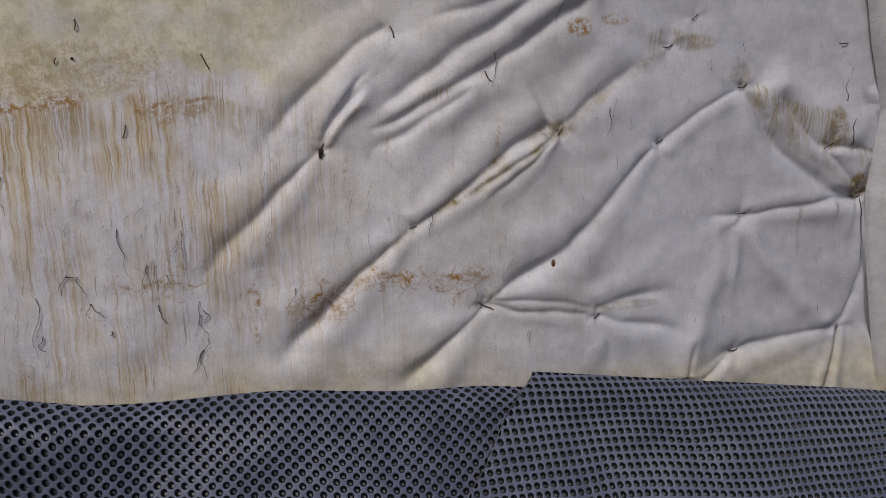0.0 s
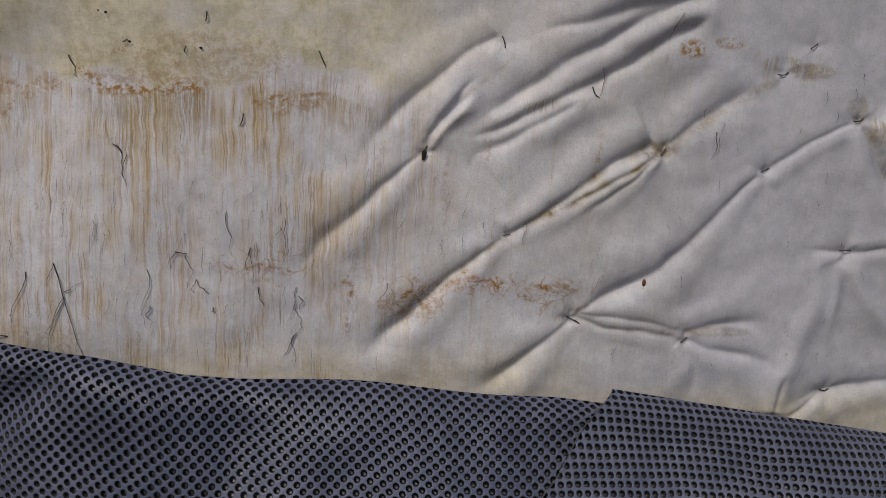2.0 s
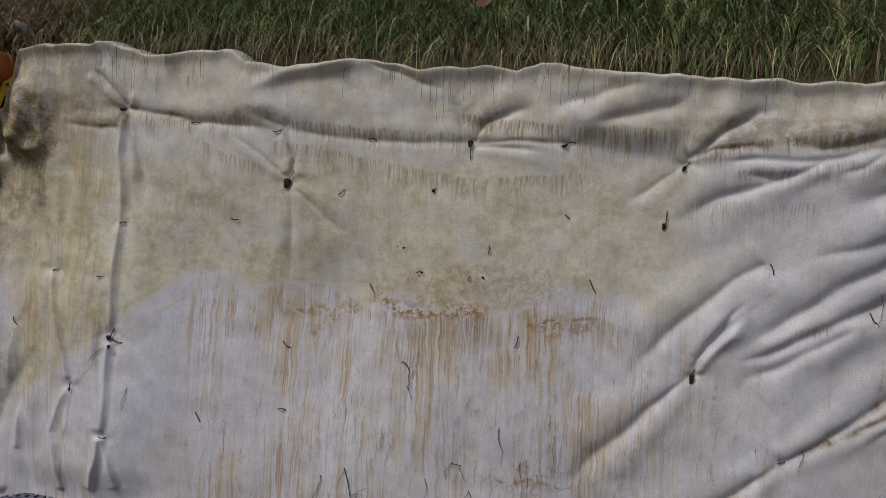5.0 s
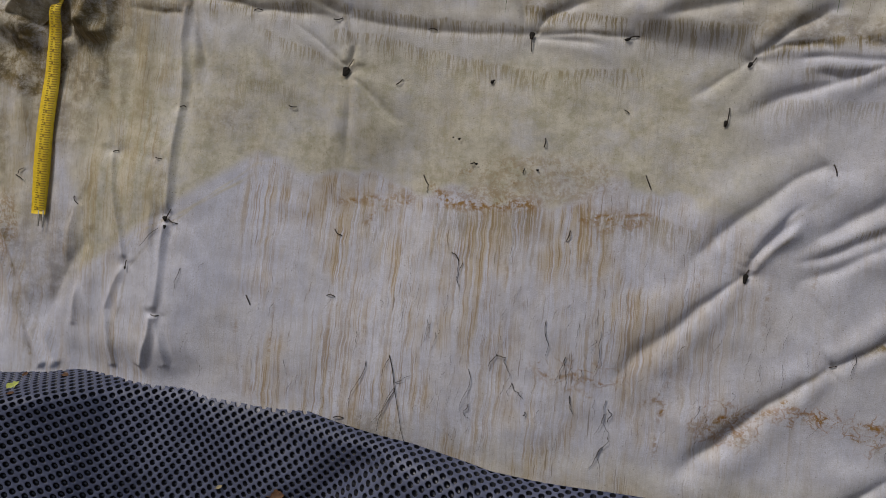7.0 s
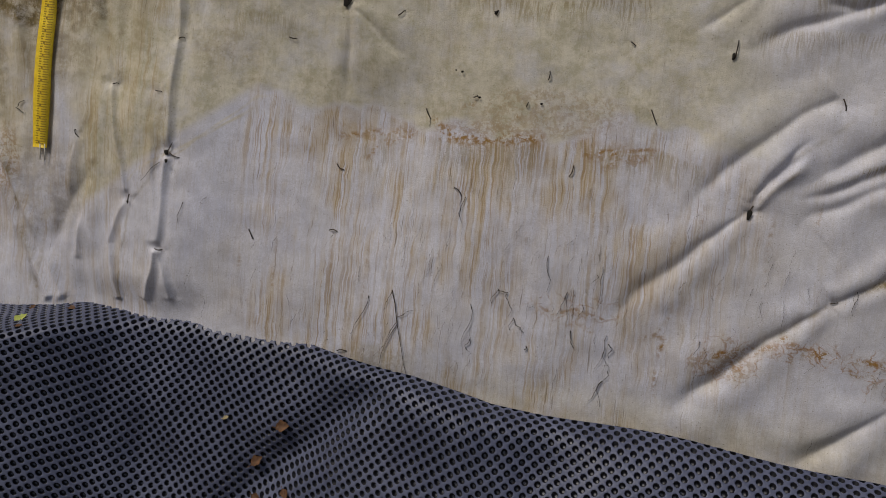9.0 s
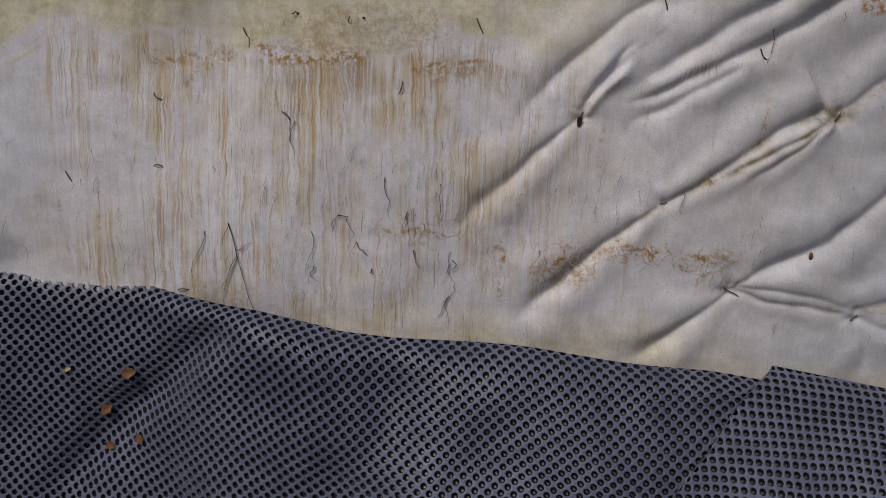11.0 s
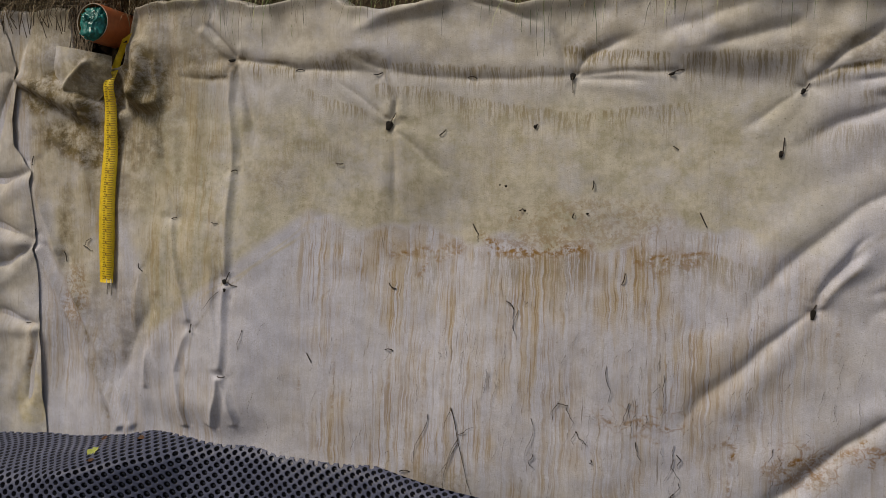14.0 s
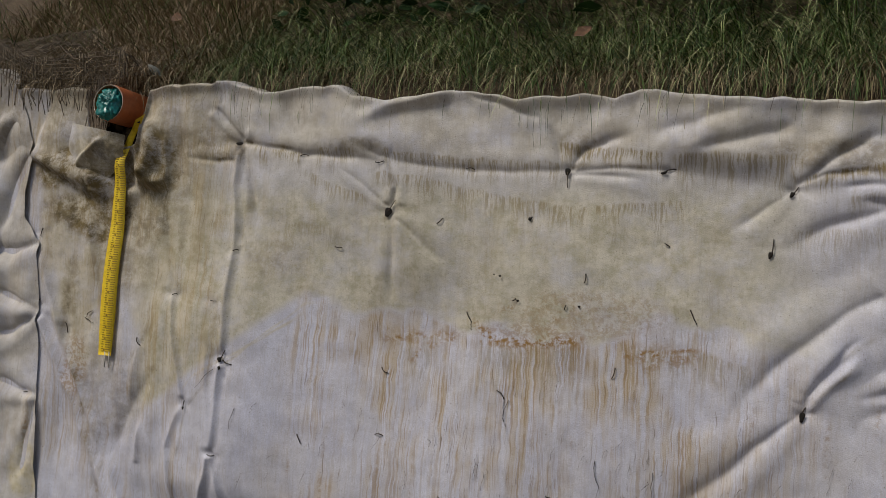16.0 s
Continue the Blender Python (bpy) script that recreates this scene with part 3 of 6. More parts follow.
    c.fold([(0.281, 0.504), (0.353, 0.514), (0.436, 0.51), (0.519, 0.516), (0.572, 0.535), (0.613, 0.542), (0.694, 0.542), (0.798, 0.537)], 0.01, 0.012, 0.65, 0.7, 0.5, (0.1, 0.05))
    c.fold([(0.4, 0.553), (0.472, 0.535), (0.542, 0.542), (0.601, 0.562), (0.659, 0.572), (0.723, 0.549), (0.821, 0.535)], 0.014, 0.018, 0.75, 1.1, 0.2, (0.15, 0.05))
    c.fold([(0.49, 0.513), (0.449, 0.491), (0.389, 0.475), (0.317, 0.484)], 0.008, 0.012, 0.55, 0.4, 0.8, (0.1, 0.3))
    c.fold([(0.443, 0.487), (0.366, 0.461), (0.27, 0.424), (0.174, 0.365)], 0.01, 0.028, 0.5, 0.6, 0.5, (0.05, 0.4))
    c.fold([(0.607, 0.533), (0.555, 0.5), (0.496, 0.479)], 0.006, 0.014, 0.45, 0.5, 0.6, (0.05, 0.5))
    c.fold([(0.787, 0.523), (0.707, 0.49), (0.626, 0.456), (0.509, 0.407)], 0.01, 0.026, 0.5, 0.7, 0.4, (0.05, 0.4))
    c.fold([(0.658, 0.603), (0.716, 0.589), (0.774, 0.568), (0.83, 0.557)], 0.014, 0.02, 0.5, 0.7, 0.4, (0.2, 0.1))
    c.fold([(-0.843, 0.554), (-0.764, 0.505), (-0.685, 0.445)], 0.008, 0.006, 0.4, 0.4, 0.6, (0.3, 0.1))
    c.fold([(-0.7, 0.554), (-0.674, 0.499), (-0.68, 0.452)], 0.005, 0.008, 0.55, 0.5, 0.6, (0.05, 0.1))
    c.fold([(-0.677, 0.425), (-0.593, 0.353), (-0.521, 0.316)], 0.006, 0.022, 0.32, 0.4, 0.6, (0.05, 0.5))
    c.fold([(-0.684, 0.418), (-0.678, 0.337), (-0.684, 0.188)], 0.006, 0.022, 0.22, 0.4, 0.5, (0.05, 0.5))
    # standing folds beside the measuring band
    c.nip([(-1.119, 0.603), (-1.121, 0.495), (-1.106, 0.393), (-1.104, 0.292), (-1.105, 0.191), (-1.103, 0.065)], 0.009, 0.013, (0.06, 0.06))
    c.fold([(-1.109, 0.6), (-1.072, 0.495), (-1.035, 0.381)], 0.006, 0.022, 0.4, 0.5, 0.5, (0.05, 0.4))
    c.nip([(-1.105, 0.048), (-1.106, -0.066), (-1.112, -0.173)], 0.008, 0.011, (0.06, 0.06))
    c.nip([(-1.158, 0.159), (-1.146, 0.03), (-1.129, -0.068), (-1.116, -0.173)], 0.01, 0.007, (0.4, 0.05))
    c.nip([(-1.115, -0.18), (-1.125, -0.238), (-1.146, -0.314)], 0.009, 0.015, (0.05, 0.02))
    c.nip([(-1.11, -0.18), (-1.096, -0.234), (-1.08, -0.305)], 0.009, 0.01, (0.05, 0.02))
    c.nip([(-1.278, 0.22), (-1.256, 0.109), (-1.234, 0.023), (-1.212, -0.056)], 0.008, 0.014, (0.1, 0.05))
    c.nip([(-1.215, -0.068), (-1.238, -0.115), (-1.257, -0.182), (-1.231, -0.325)], 0.009, 0.012, (0.1, 0.02))
    c.fold([(-1.334, 0.463), (-1.304, 0.343), (-1.276, 0.223)], 0.018, 0.008, 0.3, 0.5, 0.5, (0.4, 0.05))
    c.nip([(-1.741, 0.313), (-1.696, 0.189), (-1.644, 0.067), (-1.549, -0.109), (-1.46, -0.25), (-1.396, -0.348)], 0.012, 0.018, (0.05, 0.02))
    c.nip([(-1.735, 0.131), (-1.681, 0.033), (-1.587, -0.116), (-1.504, -0.247), (-1.436, -0.353)], 0.012, 0.022, (0.04, 0.02))
    c.nip([(-1.605, 0.459), (-1.565, 0.35), (-1.54, 0.228), (-1.514, 0.122)], 0.014, 0.008, (0.2, 0.4))
    c.nip([(-1.367, 0.079), (-1.387, -0.004), (-1.398, -0.124)], 0.01, 0.007, (0.1, 0.5))
    c.nip([(-1.366, -0.241), (-1.358, -0.164), (-1.34, -0.089)], 0.01, 0.009, (0.1, 0.5))
    c.fold([(-1.474, -0.266), (-1.396, -0.109), (-1.3, 0.032)], 0.03, 0.03, 0.22, 0.5, 0.5, (0.3, 0.4))
    c.fold([(-1.792, 0.561), (-1.718, 0.537), (-1.624, 0.493), (-1.516, 0.479)], 0.01, 0.012, 0.8, 1.2, 0.1, (0.1, 0.2))
    c.fold([(-1.44, 0.538), (-1.391, 0.489), (-1.335, 0.469)], 0.008, 0.01, 0.85, 1.3, 0.1, (0.15, 0.15))
    c.nip([(-1.328, 0.632), (-1.323, 0.553), (-1.327, 0.475)], 0.01, 0.01, (0.2, 0.1))
    # a pouch of slack sheet beside the pipe
    pouch = smooth01((u + 1.445) / 0.03) * smooth01((-1.305 - u) / 0.05) * smooth01((v - 0.47 - 0.25 * np.abs(u + 1.365)) / 0.03) * smooth01((0.74 - v) / 0.2)
    c.d += 0.020 * pouch
    # the soil's ledge shows as a sharp step from the lapped edge down to the band
    c.step([(-1.80, 0.575), (-1.70, 0.53), (-1.59, 0.475), (-1.50, 0.46)], 0.010, 0.030, ends=(0.1, 0.2), reach=0.10)
    wild = smooth01((-1.62 - u) / 0.12) * smooth01((0.5 - v) / 0.2)
    c.d += wild * 0.005 * wavy(u * 1.9, v * 0.55, 17, 12, 2)
    c.d += 0.004 * smooth01((-1.12 - u) / 0.1) * wavy(u * 1.6, v * 0.3, 26, 13, 2)
    c.pleat([(-1.64, 0.60), (-1.54, 0.53), (-1.44, 0.50), (-1.38, 0.56)], 0.018, 0.010, ends=(0.1, 0.1))
    c.crease([(-1.38, 0.68), (-1.37, 0.58), (-1.40, 0.50)], 0.024, 0.022)
    # it hangs back behind the rim of the mat
    c.d -= 0.020 * smooth01((-0.25 - v) / 0.10) * smooth01((-0.95 - u) / 0.10) * smooth01((u + 1.42) / 0.10)
    # pins draw the sheet in
    for pu, pv, deep in PIN_PLACES:
        c.pin(pu, pv, deep)
    # upper edge turns back over the bank
    back = np.clip(V - top, 0, None)
    c.d += -0.9 * back + 0.012 * np.exp(-(((v - top) / 0.02) ** 2)) * (back < 1e-6)
    c.v = np.where(back > 0, top + 0.25 * np.sqrt(back * 0.03), c.v)
    # stains, with some shading put into the grey and the brown layers
    L = c.layers
    edge = 0.17 + 0.03 * wavy(u, u * 0, 14, 21) + 0.02 * wavy(u, v, 40, 22)
    edge = np.where(u < -0.86, np.minimum(edge, 0.22 + 0.75 * (u + 0.90)), edge)
    span = smooth01((u + 1.42) / 0.10) * smooth01((0.42 - u + 0.10 * wavy(u, v, 9, 23)) / 0.30)
    L["algae"] = 0.88 * span * smooth01((v - edge) / 0.035) * smooth01((0.60 - v) / 0.16)
    L["tan"] = 0.42 * smooth01((v - 0.50) / 0.10) * smooth01((1.0 - u) / 0.5) + 0.12 * smooth01((0.95 - u) / 0.4)
    L["tan"] = np.maximum(L["tan"], 0.55 * smooth01((-0.30 - v) / 0.18) * smooth01((0.75 - u) / 0.3))
    L["tan"] = np.maximum(L["tan"], 0.50 * smooth01((-0.42 - v) / 0.10))
    L["tan"] *= 1 - 0.75 * smooth01((v - edge + 0.35) / 0.05) * smooth01((edge - v + 0.02) / 0.05) * smooth01((-0.72 - u) / 0.1) * smooth01((u + 1.08) / 0.05)
    # greyer to the right: shading of the turned sheet put into its colour
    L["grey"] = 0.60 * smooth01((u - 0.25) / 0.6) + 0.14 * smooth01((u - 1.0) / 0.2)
    L["tan"] = np.maximum(L["tan"], 0.66 * smooth01((-1.14 - u) / 0.06) * smooth01((v - 0.05) / 0.3) * smooth01((u + 1.78) / 0.06))
    L["dirt_and_shade"] = 0.42 * smooth01((-1.16 - u) / 0.10) * smooth01((v - 0.15) / 0.35) * smooth01((u + 1.76) / 0.06)
    L["drip"] = 0.95 * smooth01((edge + 0.02 - v) / 0.03) * smooth01((u + 0.98) / 0.16) * smooth01((0.45 - u) / 0.55) + 0.15
    L["drip"] *= (smooth01((1.0 - u) / 0.25) * 0.85 + 0.10) * (1 - 0.18 * smooth01((edge - 0.12 - v) / 0.25))
    L["drip"] = np.maximum(L["drip"], 0.55 * smooth01((-1.05 - u) / 0.08))
    L["drip"] = np.maximum(L["drip"], 0.55 * smooth01((-1.13 - u) / 0.05) * smooth01((u + 1.36) / 0.05) * smooth01((v - 0.15) / 0.1))
    c.fringe([(-0.47, 0.19), (-0.42, 0.160), (-0.33, 0.155), (-0.26, 0.165), (-0.20, 0.175)], 0.03, 1.0, "rust")
    c.fringe([(-0.70, 0.145), (-0.60, 0.15), (-0.50, 0.17)], 0.03, 0.6, "rust")
    c.fringe([(-0.13, 0.14), (-0.06, 0.145), (0.04, 0.15)], 0.03, 0.7, "rust")
    c.fringe([(-0.46, 0.15), (-0.33, 0.145), (-0.20, 0.155)], 0.12, 0.5)
    c.mark("rust", -0.33, 0.165, 0.14, 0.030, 0.5, 0.5, 31)
    c.mark("rust", -0.60, 0.150, 0.13, 0.018, 0.25, 0.5, 32)
    c.mark("rust", -0.06, 0.15, 0.11, 0.022, 0.3, 0.6, 33)
    c.mark("rust", -0.24, 0.22, 0.22, 0.05, 0.35, 0.8, 34)
    c.mark("rust", 0.79, 0.29, 0.030, 0.020, 1.0, 0.6, 35)
    c.mark("rust", 0.87, 0.305, 0.035, 0.012, 0.6, 0.6, 36)
    c.mark("rust", 0.22, -0.28, 0.07, 0.035, 0.55, 0.7, 37)
    c.mark("rust", 0.54, -0.235, 0.06, 0.020, 0.6, 0.7, 38)
    c.mark("web", 0.23, -0.27, 0.09, 0.06, 0.65, 0.5, 39)
    c.mark("web", 0.45, -0.235, 0.17, 0.030, 0.75, 0.5, 40)
    c.mark("web", 0.53, -0.27, 0.06, 0.05, 0.55, 0.5, 41)
    c.mark("web", -0.10, -0.20, 0.12, 0.035, 0.45, 0.6, 42)
    c.fringe([(-1.08, 0.603), (-0.93, 0.582)], 0.035, 0.9)
    c.fringe([(-0.90, 0.60), (-0.78, 0.59)], 0.05, 0.75)
    c.fringe([(-0.72, 0.59), (-0.45, 0.565), (-0.27, 0.555)], 0.045, 0.7)
    c.fringe([(-0.74, 0.535), (-0.62, 0.53), (-0.45, 0.49), (-0.26, 0.455), (0.0, 0.48)], 0.05, 0.65)
    c.fringe([(-0.93, 0.54), (-0.80, 0.49), (-0.74, 0.47)], 0.035, 0.6)
    c.fringe([(-0.29, 0.60), (-0.22, 0.595), (-0.05, 0.58)], 0.05, 0.95)
    c.fringe([(-0.04, 0.575), (0.10, 0.575), (0.23, 0.57)], 0.07, 0.75)
    c.fringe([(0.22, 0.53), (0.40, 0.56), (0.72, 0.575), (1.0, 0.54)], 0.035, 0.9)
    c.fringe([(0.30, 0.49), (0.55, 0.51), (0.8, 0.50)], 0.05, 0.5)
    c.fringe([(0.20, 0.42), (0.32, 0.425), (0.48, 0.425)], 0.06, 0.45)
    c.fringe([(0.43, 0.155), (0.52, 0.18)], 0.030, 0.7)
    c.fringe([(0.33, 0.11), (0.45, 0.155)], 0.03, 0.35)
    c.fringe([(0.93, 0.275), (1.0, 0.29), (1.08, 0.27)], 0.045, 0.55)
    c.fringe([(1.20, 0.18), (1.30, 0.12), (1.41, 0.10)], 0.09, 0.75)
    c.fringe([(1.38, 0.06), (1.46, 0.03), (1.53, 0.0)], 0.05, 0.55)
    c.fringe([(-0.98, 0.40), (-0.88, 0.405), (-0.80, 0.40)], 0.06, 0.35)
    c.fringe([(-0.14, 0.165), (-0.05, 0.16), (0.05, 0.155), (0.15, 0.13)], 0.07, 0.55)
    c.fringe([(-0.66, 0.15), (-0.55, 0.155)], 0.14, 0.5)
    c.mark("dirt_and_shade", 1.18, 0.18, 0.018, 0.035, 0.45, 0.6, 50)
    c.mark("dirt_and_shade", 1.06, 0.255, 0.05, 0.018, 0.65, 0.6, 51)
    c.mark("dirt_and_shade", 1.415, 0.06, 0.028, 0.06, 0.85, 0.6, 52)
    c.mark("dirt_and_shade", 1.49, -0.075, 0.035, 0.035, 0.98, 0.6, 53)
    c.mark("dirt_and_shade", 0.74, 0.075, 0.05, 0.02, 0.72, 0.6, 54)
    c.mark("dirt_and_shade", 0.90, -0.325, 0.09, 0.012, 0.52, 0.6, 55)
    c.mark("dirt_and_shade", -1.45, 0.53, 0.18, 0.08, 0.98, 0.8, 56)
    c.mark("dirt_and_shade", -1.37, 0.56, 0.05, 0.08, 1.0, 0.6, 90)
    c.mark("dirt_and_shade", -1.52, 0.50, 0.12, 0.04, 1.0, 0.6, 91)
    c.fringe([(-1.40, 0.54), (-1.36, 0.53), (-1.31, 0.55)], 0.12, 0.95)
    c.fringe([(-1.31, 0.60), (-1.22, 0.61), (-1.13, 0.60)], 0.05, 0.6)
    c.mark("dirt_and_shade", -1.39, 0.44, 0.09, 0.10, 0.65, 0.8, 57)
    c.mark("dirt_and_shade", -1.62, 0.57, 0.08, 0.035, 1.00, 0.6, 58)
    c.mark("dirt_and_shade", -1.40, 0.26, 0.10, 0.10, 0.45, 0.9, 59)
    c.mark("dirt_and_shade", -1.20, 0.60, 0.12, 0.05, 0.52, 0.8, 60)
    c.mark("dirt_and_shade", -0.80, 0.60, 0.10, 0.02, 0.52, 0.8, 61)
    c.mark("dirt_and_shade", -0.23, 0.60, 0.05, 0.03, 0.52, 0.8, 62)
    c.mark("dirt_and_shade", -0.98, 0.30, 0.10, 0.06, 0.36, 0.9, 63)
    c.mark("dirt_and_shade", -0.90, 0.235, 0.05, 0.015, 0.22, 0.9, 64)
    c.mark("dirt_and_shade", -1.62, 0.22, 0.03, 0.10, 0.45, 0.9, 65)
    c.mark("dirt_and_shade", -1.47, -0.04, 0.12, 0.14, 0.39, 0.9, 66)
    c.mark("dirt_and_shade", 0.45, 0.575, 0.30, 0.03, 0.52, 0.8, 67)
    c.mark("dirt_and_shade", -0.56, -0.38, 0.10, 0.04, 0.45, 0.9, 68)
    c.trail("dirt_and_shade", [(1.0, 0.25), (0.88, 0.17), (0.75, 0.07)], 0.012, 0.55)
    # long fold: dirt in its furrow, and the furrow's darkness painted in
    c.trail("dirt_and_shade", [(0.76, 0.075), (0.66, 0.015), (0.52, -0.065), (0.42, -0.12)], 0.008, 0.85)
    c.trail("tan", [(0.75, 0.06), (0.55, -0.06), (0.42, -0.13), (0.30, -0.24), (0.15, -0.38)], 0.045, 0.25)
    c.trail("dirt_and_shade", [(0.21, 0.505), (0.30, 0.54), (0.41, 0.552), (0.52, 0.568), (0.71, 0.56), (1.0, 0.53)], 0.010, 0.8)
    c.trail("dirt_and_shade", [(-0.27, 0.548), (-0.15, 0.55), (-0.04, 0.545)], 0.006, 0.6)
    c.trail("dirt_and_shade", [(-1.12, 0.615), (-1.0, 0.60), (-0.93, 0.58)], 0.007, 0.7)
    c.trail("dirt_and_shade", [(0.28, 0.14), (0.36, 0.21), (0.42, 0.26)], 0.006, 0.35)
    c.trail("dirt_and_shade", [(0.24, 0.055), (0.30, 0.12), (0.34, 0.16)], 0.005, 0.6)
    c.trail("dirt_and_shade", [(0.56, -0.30), (0.70, -0.325), (0.86, -0.33), (0.96, -0.33)], 0.008, 0.45)
    c.trail("rust", [(0.17, -0.27), (0.24, -0.25), (0.33, -0.225), (0.49, -0.232), (0.60, -0.24)], 0.007, 1.0)
    c.trail("rust", [(-0.48, 0.20), (-0.44, 0.168), (-0.38, 0.155), (-0.31, 0.155), (-0.25, 0.162), (-0.19, 0.178)], 0.009, 1.0)
    c.trail("rust", [(-0.70, 0.125), (-0.62, 0.148), (-0.52, 0.165), (-0.47, 0.20)], 0.006, 0.9)
    c.trail("rust", [(-0.13, 0.135), (-0.07, 0.148), (0.02, 0.158), (0.08, 0.15)], 0.006, 0.9)
    c.trail("rust", [(-0.20, -0.20), (-0.15, -0.215), (-0.10, -0.20), (-0.03, -0.225)], 0.005, 0.8)
    c.trail("tan", [(-1.10, 0.035), (-1.0, 0.12), (-0.90, 0.205), (-0.84, 0.215)], 0.003, 0.5)
    c.trail("dirt_and_shade", [(-1.20, -0.08), (-1.12, 0.02), (-1.06, 0.07)], 0.004, 0.5)
    c.trail("dirt_and_shade", [(1.22, 0.13), (1.30, 0.03), (1.40, -0.03), (1.50, -0.095)], 0.010, 0.35)
    c.trail("dirt_and_shade", [(1.34, -0.115), (1.335, -0.17), (1.34, -0.24)], 0.004, 0.7)
    c.trail("dirt_and_shade", [(1.43, -0.11), (1.425, -0.18)], 0.003, 0.6)
    c.trail("dirt_and_shade", [(1.47, -0.43), (1.455, -0.50), (1.44, -0.58)], 0.006, 0.7)
    c.trail("rust", [(0.615, 0.12), (0.61, 0.06), (0.60, 0.0)], 0.005, 0.7)
    c.trail("rust", [(-0.63, 0.075), (-0.593, 0.124), (-0.524, 0.144), (-0.48, 0.18)], 0.007, 0.9, 0.1)
    c.trail("rust", [(-0.45, 0.185), (-0.414, 0.154), (-0.366, 0.155), (-0.312, 0.154), (-0.268, 0.174), (-0.215, 0.183)], 0.01, 1.0, 0.1)
    c.trail("rust", [(-0.103, 0.125), (-0.066, 0.143), (-0.002, 0.155)], 0.007, 0.9, 0.1)
    c.trail("rust", [(-0.432, 0.204), (-0.38, 0.226), (-0.315, 0.224), (-0.25, 0.197)], 0.012, 0.5, 0.1)
    c.trail("rust", [(0.037, -0.253), (0.079, -0.237), (0.101, -0.247), (0.084, -0.274)], 0.006, 1.0, 0.1)
    c.trail("rust", [(0.169, -0.266), (0.222, -0.265), (0.277, -0.25), (0.324, -0.223), (0.389, -0.238), (0.469, -0.235), (0.538, -0.234), (0.594, -0.239)], 0.006, 1.0, 0.1)
    c.trail("rust", [(0.457, -0.239), (0.479, -0.266), (0.513, -0.258), (0.528, -0.288)], 0.004, 0.9, 0.1)
    c.trail("rust", [(0.325, -0.216), (0.342, -0.207), (0.352, -0.22), (0.331, -0.257)], 0.006, 1.0, 0.1)
    c.trail("rust", [(-0.122, -0.235), (-0.079, -0.235), (-0.051, -0.254)], 0.005, 0.8, 0.1)
    c.trail("rust", [(0.081, -0.228), (0.102, -0.187), (0.102, -0.154)], 0.005, 0.6, 0.1)
    c.trail("rust", [(0.088, -0.252), (0.084, -0.319), (0.094, -0.39)], 0.004, 0.6, 0.1)
    c.trail("dirt_and_shade", [(0.712, 0.054), (0.739, 0.071), (0.762, 0.095)], 0.01, 0.8, 0.1)
    c.trail("dirt_and_shade", [(0.569, -0.294), (0.587, -0.286), (0.618, -0.272)], 0.008, 0.55, 0.1)
    # next two: darkness of the long fold's furrow, painted in again
    c.trail("dirt_and_shade", [(0.726, 0.081), (0.666, 0.055), (0.593, 0.003), (0.519, -0.057), (0.471, -0.091), (0.417, -0.125)], 0.007, 0.75, 0.1)
    c.trail("dirt_and_shade", [(0.417, -0.125), (0.364, -0.164), (0.321, -0.204)], 0.005, 0.6, 0.1)
    c.trail("dirt_and_shade", [(1.479, -0.091), (1.516, -0.072), (1.507, -0.04)], 0.016, 0.85, 0.1)
    c.trail("dirt_and_shade", [(1.139, 0.195), (1.179, 0.176), (1.205, 0.14), (1.24, 0.079)], 0.014, 0.6, 0.1)
    c.trail("dirt_and_shade", [(1.239, 0.138), (1.274, 0.088), (1.31, 0.026)], 0.016, 0.6, 0.1)
    c.trail("dirt_and_shade", [(1.4, 0.104), (1.394, 0.056), (1.385, 0.02)], 0.01, 0.7, 0.1)
    c.trail("dirt_and_shade", [(0.388, 0.559), (0.471, 0.537), (0.542, 0.545), (0.601, 0.56), (0.671, 0.543), (0.798, 0.537)], 0.014, 0.75, 0.1)
    c.trail("dirt_and_shade", [(-1.787, 0.556), (-1.717, 0.534), (-1.623, 0.49), (-1.516, 0.479)], 0.013, 1.0, 0.1)
    c.trail("dirt_and_shade", [(-1.459, 0.615), (-1.444, 0.538), (-1.391, 0.485), (-1.335, 0.469), (-1.33, 0.538)], 0.012, 1.0, 0.1)
    c.trail("dirt_and_shade", [(-1.333, 0.614), (-1.321, 0.538), (-1.329, 0.478)], 0.01, 0.8, 0.1)
    c.trail("dirt_and_shade", [(-1.187, 0.561), (-1.128, 0.564), (-1.122, 0.595)], 0.008, 0.9, 0.1)
    c.trail("dirt_and_shade", [(-1.295, 0.584), (-1.242, 0.591), (-1.173, 0.595)], 0.018, 0.55, 0.1)
    c.trail("dirt_and_shade", [(-1.494, 0.445), (-1.445, 0.43), (-1.401, 0.355), (-1.404, 0.28)], 0.02, 0.6, 0.1)
    c.trail("dirt_and_shade", [(-1.676, 0.426), (-1.601, 0.459), (-1.505, 0.468)], 0.022, 0.7, 0.1)
    c.trail("tan", [(-1.372, 0.027), (-1.311, 0.15), (-1.279, 0.196)], 0.012, 1.0, 0.1)
    c.trail("dirt_and_shade", [(-1.437, -0.158), (-1.366, -0.032), (-1.3, 0.032)], 0.012, 0.45, 0.1)
    c.trail("dirt_and_shade", [(-1.652, 0.082), (-1.633, 0.192), (-1.63, 0.255)], 0.012, 0.6, 0.1)
    c.trail("tan", [(-1.232, -0.049), (-1.177, 0.013), (-1.096, 0.056), (-1.001, 0.112), (-0.888, 0.19)], 0.004, 0.55, 0.1)
